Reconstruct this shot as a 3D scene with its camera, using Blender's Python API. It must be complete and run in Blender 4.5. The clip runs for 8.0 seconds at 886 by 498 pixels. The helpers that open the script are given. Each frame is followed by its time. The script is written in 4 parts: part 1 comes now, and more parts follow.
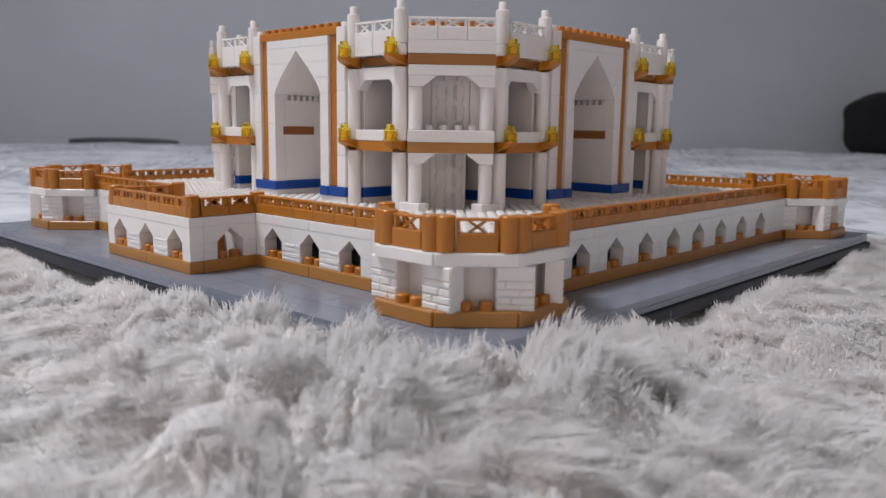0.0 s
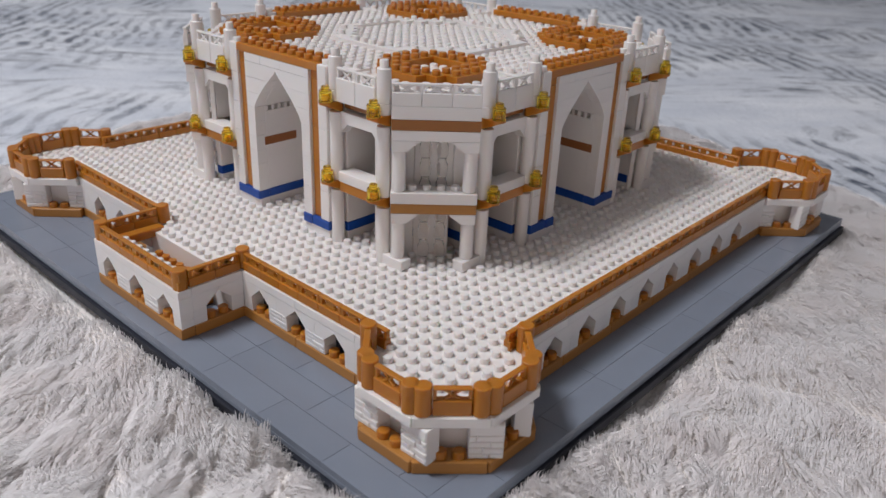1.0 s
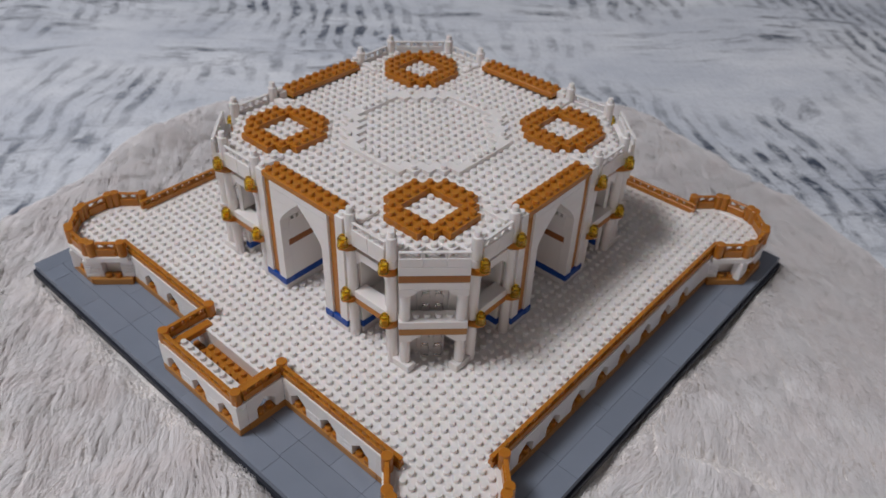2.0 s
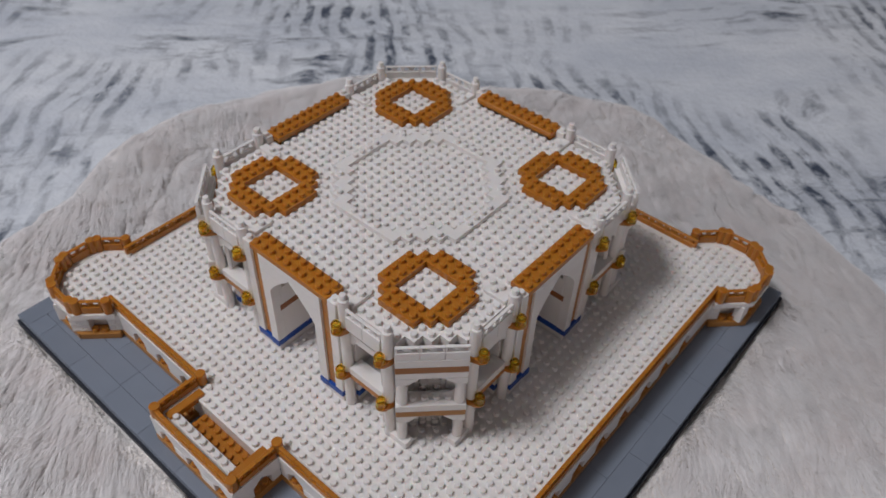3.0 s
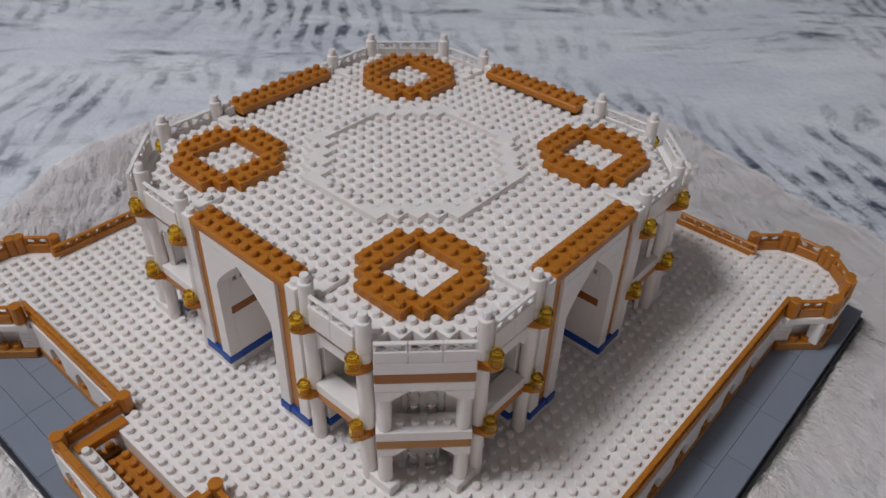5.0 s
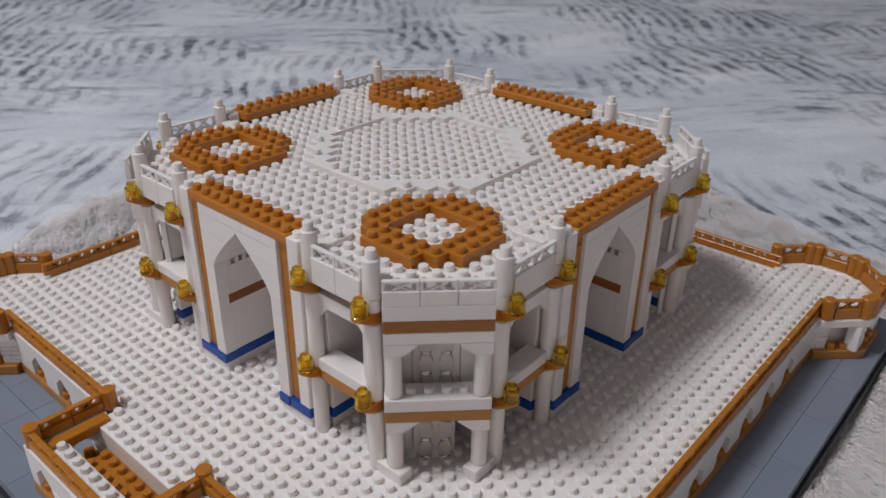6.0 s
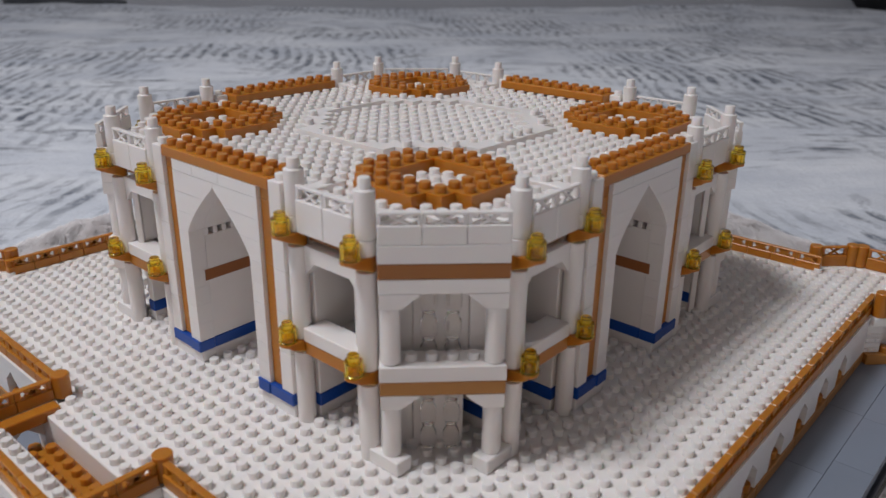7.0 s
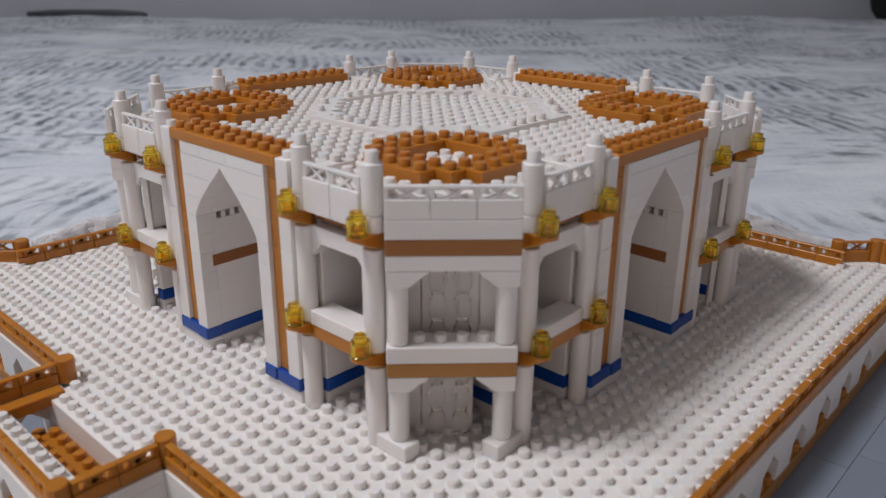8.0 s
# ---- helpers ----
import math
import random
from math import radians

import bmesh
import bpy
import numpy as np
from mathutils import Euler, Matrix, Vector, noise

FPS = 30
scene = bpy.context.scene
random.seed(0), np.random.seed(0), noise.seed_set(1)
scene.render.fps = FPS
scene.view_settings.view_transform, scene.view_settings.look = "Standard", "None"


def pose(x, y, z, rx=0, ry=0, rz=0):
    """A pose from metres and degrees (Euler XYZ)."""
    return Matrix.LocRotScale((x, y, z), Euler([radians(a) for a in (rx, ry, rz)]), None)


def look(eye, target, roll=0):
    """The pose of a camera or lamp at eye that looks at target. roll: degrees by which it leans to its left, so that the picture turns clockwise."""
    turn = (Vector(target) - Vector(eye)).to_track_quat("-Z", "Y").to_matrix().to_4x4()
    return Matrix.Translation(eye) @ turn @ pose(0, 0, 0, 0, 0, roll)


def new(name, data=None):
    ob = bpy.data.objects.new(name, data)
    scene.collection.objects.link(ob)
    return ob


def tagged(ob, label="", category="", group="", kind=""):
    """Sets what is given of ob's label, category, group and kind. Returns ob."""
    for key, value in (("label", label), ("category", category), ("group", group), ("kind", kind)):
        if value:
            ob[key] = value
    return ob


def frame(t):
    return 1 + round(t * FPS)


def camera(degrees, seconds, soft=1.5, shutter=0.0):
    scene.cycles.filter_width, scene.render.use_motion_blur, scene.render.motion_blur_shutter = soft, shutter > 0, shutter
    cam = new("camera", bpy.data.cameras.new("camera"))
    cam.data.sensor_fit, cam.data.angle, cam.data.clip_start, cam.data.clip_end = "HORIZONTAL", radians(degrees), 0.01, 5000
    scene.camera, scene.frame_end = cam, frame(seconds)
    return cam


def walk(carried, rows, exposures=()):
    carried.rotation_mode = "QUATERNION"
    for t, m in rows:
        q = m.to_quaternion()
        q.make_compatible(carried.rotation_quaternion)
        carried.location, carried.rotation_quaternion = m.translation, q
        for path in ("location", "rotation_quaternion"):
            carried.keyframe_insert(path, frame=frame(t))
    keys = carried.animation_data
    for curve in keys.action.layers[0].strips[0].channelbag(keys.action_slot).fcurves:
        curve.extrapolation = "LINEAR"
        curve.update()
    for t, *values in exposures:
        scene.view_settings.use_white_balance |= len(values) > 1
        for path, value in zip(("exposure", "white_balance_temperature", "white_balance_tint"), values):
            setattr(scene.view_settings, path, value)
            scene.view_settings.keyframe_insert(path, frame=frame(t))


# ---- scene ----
U = 0.005  # one stud pitch of the small bricks, in metres

cam = camera(59.1, 8.0)
ROWS = [
    (0.0, -55.26, -52.06, 9.73, -46.90, -8.88, 0.82),
    (0.3, -54.75, -52.10, 15.10, -47.08, -13.25, 1.34),
    (0.5, -54.25, -51.57, 17.22, -47.39, -15.90, 1.61),
    (0.8, -52.70, -50.25, 25.35, -47.72, -21.95, 2.05),
    (1.0, -52.24, -49.31, 28.94, -48.22, -25.02, 2.38),
    (1.3, -52.40, -49.00, 35.15, -48.65, -29.97, 2.42),
    (1.5, -52.35, -48.44, 39.32, -49.11, -33.32, 2.49),
    (1.7, -52.36, -48.31, 46.37, -49.23, -35.26, 2.35),
    (2.8, -47.45, -41.88, 67.22, -50.56, -43.40, 2.42),
    (3.0, -44.63, -39.89, 64.88, -50.64, -43.70, 2.39),
    (3.5, -41.44, -36.89, 59.18, -51.00, -43.49, 2.68),
    (4.0, -38.60, -35.21, 53.86, -50.75, -42.35, 2.49),
    (4.5, -38.28, -34.59, 51.36, -50.69, -40.56, 2.70),
    (4.7, -38.15, -35.01, 50.48, -50.30, -39.64, 2.52),
    (5.8, -40.76, -37.64, 39.37, -49.07, -29.93, 0.73),
    (6.0, -41.21, -37.84, 37.10, -49.17, -27.53, 0.75),
    (6.5, -39.53, -35.95, 30.96, -49.17, -23.51, 0.69),
    (7.0, -39.20, -36.10, 27.93, -48.77, -21.30, 0.69),
    (7.5, -39.01, -36.30, 26.43, -48.03, -20.15, 0.69),
    (8.0, -38.77, -36.19, 26.03, -47.45, -20.26, 0.48),
]
cam.data.dof.use_dof, cam.data.dof.focus_distance, cam.data.dof.aperture_fstop = True, 55 * U, 23.0


def ahead_pose(x, y, z, yaw, pitch, roll):
    """A camera pose from stud units: heading, tilt up and roll in degrees."""
    return Matrix.Translation((x * U, y * U, z * U)) @ pose(0, 0, 0, 0, 0, yaw) @ pose(0, 0, 0, 90 + pitch) @ pose(0, 0, 0, 0, 0, roll)


walk(cam, [(t, ahead_pose(x, y, z, yaw, pitch, roll)) for t, x, y, z, yaw, pitch, roll in ROWS],
     exposures=[(0.0, 0.22), (0.5, 0.15), (1.0, 0.0), (1.5, -0.15), (3.0, -0.45), (4.5, -0.42), (6.0, -0.28), (7.0, -0.19), (8.0, -0.14)])

# ---------------------------------------------------------------- world and light
world = bpy.data.worlds.new("room_dim")
scene.world = world
world.use_nodes = True
world.node_tree.nodes["Background"].inputs[0].default_value = (0.62, 0.72, 0.9, 1)
world.node_tree.nodes["Background"].inputs[1].default_value = 0.15


def at_view(a, b, z):
    """From the room's axes (a: depth of the bed, b: across it) to the world, in studs."""
    k = math.sqrt(0.5)
    return Vector(((a + b) * k * U, (a - b) * k * U, z * U))


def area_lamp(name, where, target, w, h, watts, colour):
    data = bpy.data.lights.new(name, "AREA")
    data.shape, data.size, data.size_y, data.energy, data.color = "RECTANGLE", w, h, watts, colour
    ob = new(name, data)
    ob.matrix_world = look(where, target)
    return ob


# Warm fill added behind the way; no such source is known there.
area_lamp("added_fill_light", at_view(-302, -40, 75), at_view(0, 0, 10), 1.3, 0.9, 2.1, (1.0, 0.78, 0.62))
area_lamp("ceiling_lamp_light", at_view(-42, -168, 372), at_view(0, 0, 0), 0.48, 0.48, 40, (0.95, 0.955, 1.0))


# ---------------------------------------------------------------- materials
def nodes_of(name):
    m = bpy.data.materials.new(name)
    m.use_nodes = True
    t = m.node_tree
    return m, t, t.nodes, t.links, t.nodes["Principled BSDF"]


def plastic(name, colour, rough=0.3, vary=0.05, sss=0.0):
    """Moulded plastic: a slight tone change from piece to piece, faint mottling, handling marks in the gloss, soft flow ripples."""
    m, t, n, l, b = nodes_of(name)
    info = n.new("ShaderNodeObjectInfo")
    tex = n.new("ShaderNodeTexCoord")
    blot = n.new("ShaderNodeTexNoise")
    blot.inputs["Scale"].default_value, blot.inputs["Detail"].default_value = 60, 3
    fine = n.new("ShaderNodeTexNoise")
    fine.inputs["Scale"].default_value, fine.inputs["Detail"].default_value = 700, 4
    l.new(tex.outputs["Object"], blot.inputs["Vector"])
    l.new(tex.outputs["Object"], fine.inputs["Vector"])
    add = n.new("ShaderNodeMath")
    add.operation = "ADD"
    l.new(info.outputs["Random"], add.inputs[0])
    l.new(blot.outputs["Fac"], add.inputs[1])
    ramp = n.new("ShaderNodeMapRange")
    ramp.inputs["From Min"].default_value, ramp.inputs["From Max"].default_value = 0.2, 1.8
    ramp.inputs["To Min"].default_value, ramp.inputs["To Max"].default_value = 1 - vary, 1 + vary
    l.new(add.outputs[0], ramp.inputs["Value"])
    hsv = n.new("ShaderNodeHueSaturation")
    hsv.inputs["Color"].default_value = (*colour, 1)
    l.new(ramp.outputs[0], hsv.inputs["Value"])
    l.new(hsv.outputs[0], b.inputs["Base Color"])
    gloss = n.new("ShaderNodeMapRange")
    gloss.inputs["To Min"].default_value, gloss.inputs["To Max"].default_value = rough - 0.07, rough + 0.12
    l.new(blot.outputs["Fac"], gloss.inputs["Value"])
    l.new(gloss.outputs[0], b.inputs["Roughness"])
    bump = n.new("ShaderNodeBump")
    bump.inputs["Strength"].default_value, bump.inputs["Distance"].default_value = 0.12, 0.0002
    l.new(fine.outputs["Fac"], bump.inputs["Height"])
    l.new(bump.outputs[0], b.inputs["Normal"])
    if sss:
        b.inputs["Subsurface Weight"].default_value = sss
        b.inputs["Subsurface Radius"].default_value = (0.003, 0.0018, 0.0012)
        b.inputs["Subsurface Scale"].default_value = 1.0
    return m


def clear_plastic(name, colour, rough=0.06, ior=1.45, through_share=1.0):
    m, t, n, l, b = nodes_of(name)
    b.inputs["Base Color"].default_value = (*colour, 1)
    b.inputs["Transmission Weight"].default_value = through_share
    b.inputs["IOR"].default_value = ior
    noise_tex = n.new("ShaderNodeTexNoise")
    noise_tex.inputs["Scale"].default_value = 500
    r = n.new("ShaderNodeMapRange")
    r.inputs["To Min"].default_value, r.inputs["To Max"].default_value = rough, rough + 0.12
    l.new(noise_tex.outputs["Fac"], r.inputs["Value"])
    l.new(r.outputs[0], b.inputs["Roughness"])
    return m


WHITE = plastic("white_plastic", (0.83, 0.79, 0.765), 0.34, 0.035, 0.15)
CARAMEL = plastic("caramel_plastic", (0.455, 0.17, 0.016), 0.30, 0.09, 0.5)
TAN = plastic("tan_brown_plastic", (0.33, 0.125, 0.026), 0.34, 0.07, 0.2)
BROWN = plastic("brown_plastic", (0.30, 0.105, 0.03), 0.32, 0.06)
OCHRE = plastic("ochre_plastic", (0.43, 0.19, 0.042), 0.34, 0.06)
BLUE = plastic("blue_plastic", (0.002, 0.06, 0.33), 0.32, 0.08)
GREY = plastic("slate_grey_plastic", (0.205, 0.235, 0.29), 0.2, 0.07)
NAVY = plastic("navy_black_plastic", (0.007, 0.009, 0.018), 0.5, 0.1)
YELLOW = clear_plastic("clear_yellow_plastic", (1.0, 0.73, 0.06), 0.02, 1.42, 0.95)
CLEAR = clear_plastic("clear_plastic", (0.99, 0.985, 0.98), 0.02, 1.22)


def fabric(name, colours, scale, bump_scale, bump_depth, stretch=(1, 1, 1), rough=0.95):
    """Soft cloth: a list of (position, colour) over broad noise, with a fine nap."""
    m, t, n, l, b = nodes_of(name)
    tex = n.new("ShaderNodeTexCoord")
    mapping = n.new("ShaderNodeMapping")
    mapping.inputs["Scale"].default_value = stretch
    l.new(tex.outputs["Object"], mapping.inputs["Vector"])
    broad = n.new("ShaderNodeTexNoise")
    broad.inputs["Scale"].default_value, broad.inputs["Detail"].default_value, broad.inputs["Roughness"].default_value = scale, 6, 0.62
    l.new(mapping.outputs[0], broad.inputs["Vector"])
    ramp = n.new("ShaderNodeValToRGB")
    while len(ramp.color_ramp.elements) < len(colours):
        ramp.color_ramp.elements.new(0.5)
    for e, (p, c) in zip(ramp.color_ramp.elements, colours):
        e.position, e.color = p, (*c, 1)
    l.new(broad.outputs["Fac"], ramp.inputs["Fac"])
    l.new(ramp.outputs[0], b.inputs["Base Color"])
    nap = n.new("ShaderNodeTexNoise")
    nap.inputs["Scale"].default_value, nap.inputs["Detail"].default_value = bump_scale, 5
    l.new(tex.outputs["Object"], nap.inputs["Vector"])
    bump = n.new("ShaderNodeBump")
    bump.inputs["Strength"].default_value, bump.inputs["Distance"].default_value = 0.7, bump_depth
    l.new(nap.outputs["Fac"], bump.inputs["Height"])
    l.new(bump.outputs[0], b.inputs["Normal"])
    b.inputs["Roughness"].default_value = rough
    b.inputs["Sheen Weight"].default_value = 0.3
    return m


def fibre(name, dark, light):
    """Fur that lets light through: creamy and a little darker in patches."""
    m, t, n, l, b = nodes_of(name)
    n.remove(b)
    tex = n.new("ShaderNodeTexCoord")
    broad = n.new("ShaderNodeTexNoise")
    broad.inputs["Scale"].default_value, broad.inputs["Detail"].default_value = 45, 5
    l.new(tex.outputs["Object"], broad.inputs["Vector"])
    ramp = n.new("ShaderNodeValToRGB")
    ramp.color_ramp.elements[0].position, ramp.color_ramp.elements[0].color = 0.32, (*dark, 1)
    ramp.color_ramp.elements[1].position, ramp.color_ramp.elements[1].color = 0.58, (*light, 1)
    strand = n.new("ShaderNodeTexNoise")
    strand.inputs["Scale"].default_value, strand.inputs["Detail"].default_value = 650, 3
    l.new(tex.outputs["Object"], strand.inputs["Vector"])
    both = n.new("ShaderNodeMix")
    both.inputs["Factor"].default_value = 0.5
    l.new(broad.outputs["Fac"], both.inputs["A"])
    l.new(strand.outputs["Fac"], both.inputs["B"])
    l.new(both.outputs["Result"], ramp.inputs["Fac"])
    dif, thr, mix = n.new("ShaderNodeBsdfDiffuse"), n.new("ShaderNodeBsdfTranslucent"), n.new("ShaderNodeMixShader")
    l.new(ramp.outputs[0], dif.inputs["Color"])
    l.new(ramp.outputs[0], thr.inputs["Color"])
    mix.inputs[0].default_value = 0.36
    l.new(dif.outputs[0], mix.inputs[1])
    l.new(thr.outputs[0], mix.inputs[2])
    l.new(mix.outputs[0], n["Material Output"].inputs["Surface"])
    return m


FUR = fibre("fur_fibre", (0.968, 0.92, 0.912), (0.998, 0.984, 0.986))
BACKING = fabric("rug_backing", [(0.3, (0.92, 0.85, 0.80)), (0.7, (0.96, 0.93, 0.90))], 60, 500, 0.003)


def plush(name):
    """Pale plush with short blue-grey dashes that gather in broad clouds."""
    m, t, n, l, b = nodes_of(name)
    tex = n.new("ShaderNodeTexCoord")
    turn = n.new("ShaderNodeMapping")
    turn.inputs["Rotation"].default_value = (0, 0, radians(45))
    l.new(tex.outputs["Object"], turn.inputs["Vector"])

    def field(scale, stretch, detail, rough=0.6):
        mp = n.new("ShaderNodeMapping")
        mp.inputs["Scale"].default_value = stretch
        l.new(wander, mp.inputs["Vector"])
        f = n.new("ShaderNodeTexNoise")
        f.inputs["Scale"].default_value, f.inputs["Detail"].default_value, f.inputs["Roughness"].default_value = scale, detail, rough
        l.new(mp.outputs[0], f.inputs["Vector"])
        return f.outputs["Fac"]

    def span(value, lo, hi, a=0.0, c=1.0):
        r = n.new("ShaderNodeMapRange")
        r.inputs["From Min"].default_value, r.inputs["From Max"].default_value = lo, hi
        r.inputs["To Min"].default_value, r.inputs["To Max"].default_value = a, c
        l.new(value, r.inputs["Value"])
        return r.outputs[0]

    def times(p, q):
        k = n.new("ShaderNodeMath")
        k.operation = "MULTIPLY"
        l.new(p, k.inputs[0])
        l.new(q, k.inputs[1])
        return k.outputs[0]

    def bent(amount, scale):
        """The plan, bent about at random so that rows wander."""
        f = n.new("ShaderNodeTexNoise")
        f.inputs["Scale"].default_value, f.inputs["Detail"].default_value = scale, 3
        l.new(turn.outputs[0], f.inputs["Vector"])
        k = n.new("ShaderNodeVectorMath")
        k.operation = "MULTIPLY_ADD"
        k.inputs[1].default_value, k.inputs[2].default_value = (amount, amount, 0), (0, 0, 0)
        l.new(f.outputs["Color"], k.inputs[0])
        a = n.new("ShaderNodeVectorMath")
        a.operation = "ADD"
        l.new(turn.outputs[0], a.inputs[0])
        l.new(k.outputs[0], a.inputs[1])
        return a.outputs[0]

    def top(p, q):
        k = n.new("ShaderNodeMath")
        k.operation = "MAXIMUM"
        l.new(p, k.inputs[0])
        l.new(q, k.inputs[1])
        return k.outputs[0]

    wander = bent(0.12, 3.6)

    # short blots lined up in rows, and lying streaks between them, both in loose clusters
    rows = n.new("ShaderNodeTexWave")
    rows.wave_type, rows.bands_direction, rows.wave_profile = "BANDS", "X", "SIN"
    for key, value in (("Scale", 17.0), ("Distortion", 2.6), ("Detail", 3.0), ("Detail Scale", 1.4), ("Detail Roughness", 0.6)):
        rows.inputs[key].default_value = value
    l.new(wander, rows.inputs["Vector"])
    row = span(rows.outputs["Fac"], 0.3, 0.7, 0.22, 1.0)
    blot = span(field(36, (1.5, 0.85, 1), 5, 0.68), 0.40, 0.55)
    near_rows = span(field(3.2, (1.0, 1.2, 1), 5, 0.6), 0.43, 0.55)
    streak = span(field(30, (0.55, 2.2, 1), 5, 0.7), 0.50, 0.65)
    near_streaks = span(field(3.4, (0.8, 1.5, 1), 5, 0.6), 0.44, 0.55)
    speck = span(field(70, (1, 1, 1), 4, 0.7), 0.35, 0.55, 0.45, 1.0)
    soft = span(field(7, (0.7, 1.3, 1), 6, 0.65), 0.36, 0.68)
    pale = n.new("ShaderNodeMix")
    pale.data_type = "RGBA"
    pale.inputs["A"].default_value, pale.inputs["B"].default_value = (0.82, 0.845, 0.89, 1), (0.55, 0.59, 0.665, 1)
    l.new(soft, pale.inputs["Factor"])
    dark = n.new("ShaderNodeMix")
    dark.data_type = "RGBA"
    dark.inputs["B"].default_value = (0.035, 0.053, 0.092, 1)
    l.new(times(top(times(times(blot, row), near_rows), times(streak, near_streaks)), speck), dark.inputs["Factor"])
    l.new(pale.outputs["Result"], dark.inputs["A"])
    l.new(dark.outputs["Result"], b.inputs["Base Color"])
    nap = n.new("ShaderNodeTexNoise")
    nap.inputs["Scale"].default_value, nap.inputs["Detail"].default_value = 190, 6
    l.new(tex.outputs["Object"], nap.inputs["Vector"])
    bump = n.new("ShaderNodeBump")
    bump.inputs["Strength"].default_value, bump.inputs["Distance"].default_value = 0.5, 0.003
    l.new(nap.outputs["Fac"], bump.inputs["Height"])
    l.new(bump.outputs[0], b.inputs["Normal"])
    b.inputs["Roughness"].default_value = 0.95
    b.inputs["Sheen Weight"].default_value = 0.25
    return m


PLUSH = plush("marbled_plush")
PAINT = fabric("grey_wall_paint", [(0.3, (0.45, 0.46, 0.495)), (0.7, (0.50, 0.51, 0.545))], 3, 250, 0.0006, rough=0.7)
CEILING_PAINT = fabric("ceiling_paint", [(0.3, (0.62, 0.56, 0.49)), (0.7, (0.68, 0.615, 0.545))], 3, 250, 0.0006, rough=0.8)
BOARDS = fabric("dark_floor_boards", [(0.3, (0.10, 0.06, 0.035)), (0.7, (0.17, 0.10, 0.06))], 4, 60, 0.001, (1, 9, 1), rough=0.5)
BLACK_CLOTH = fabric("black_cloth", [(0.3, (0.003, 0.003, 0.004)), (0.7, (0.009, 0.009, 0.012))], 12, 500, 0.001)
BLACK_CLOTH.node_tree.nodes["Principled BSDF"].inputs["Sheen Weight"].default_value = 0.0
# Dark of the shaded gap by the wall, put into a cloth colour.
FOLD_DARK = fabric("dark_fold_gap", [(0.3, (0.03, 0.034, 0.042)), (0.7, (0.07, 0.075, 0.085))], 12, 500, 0.001)


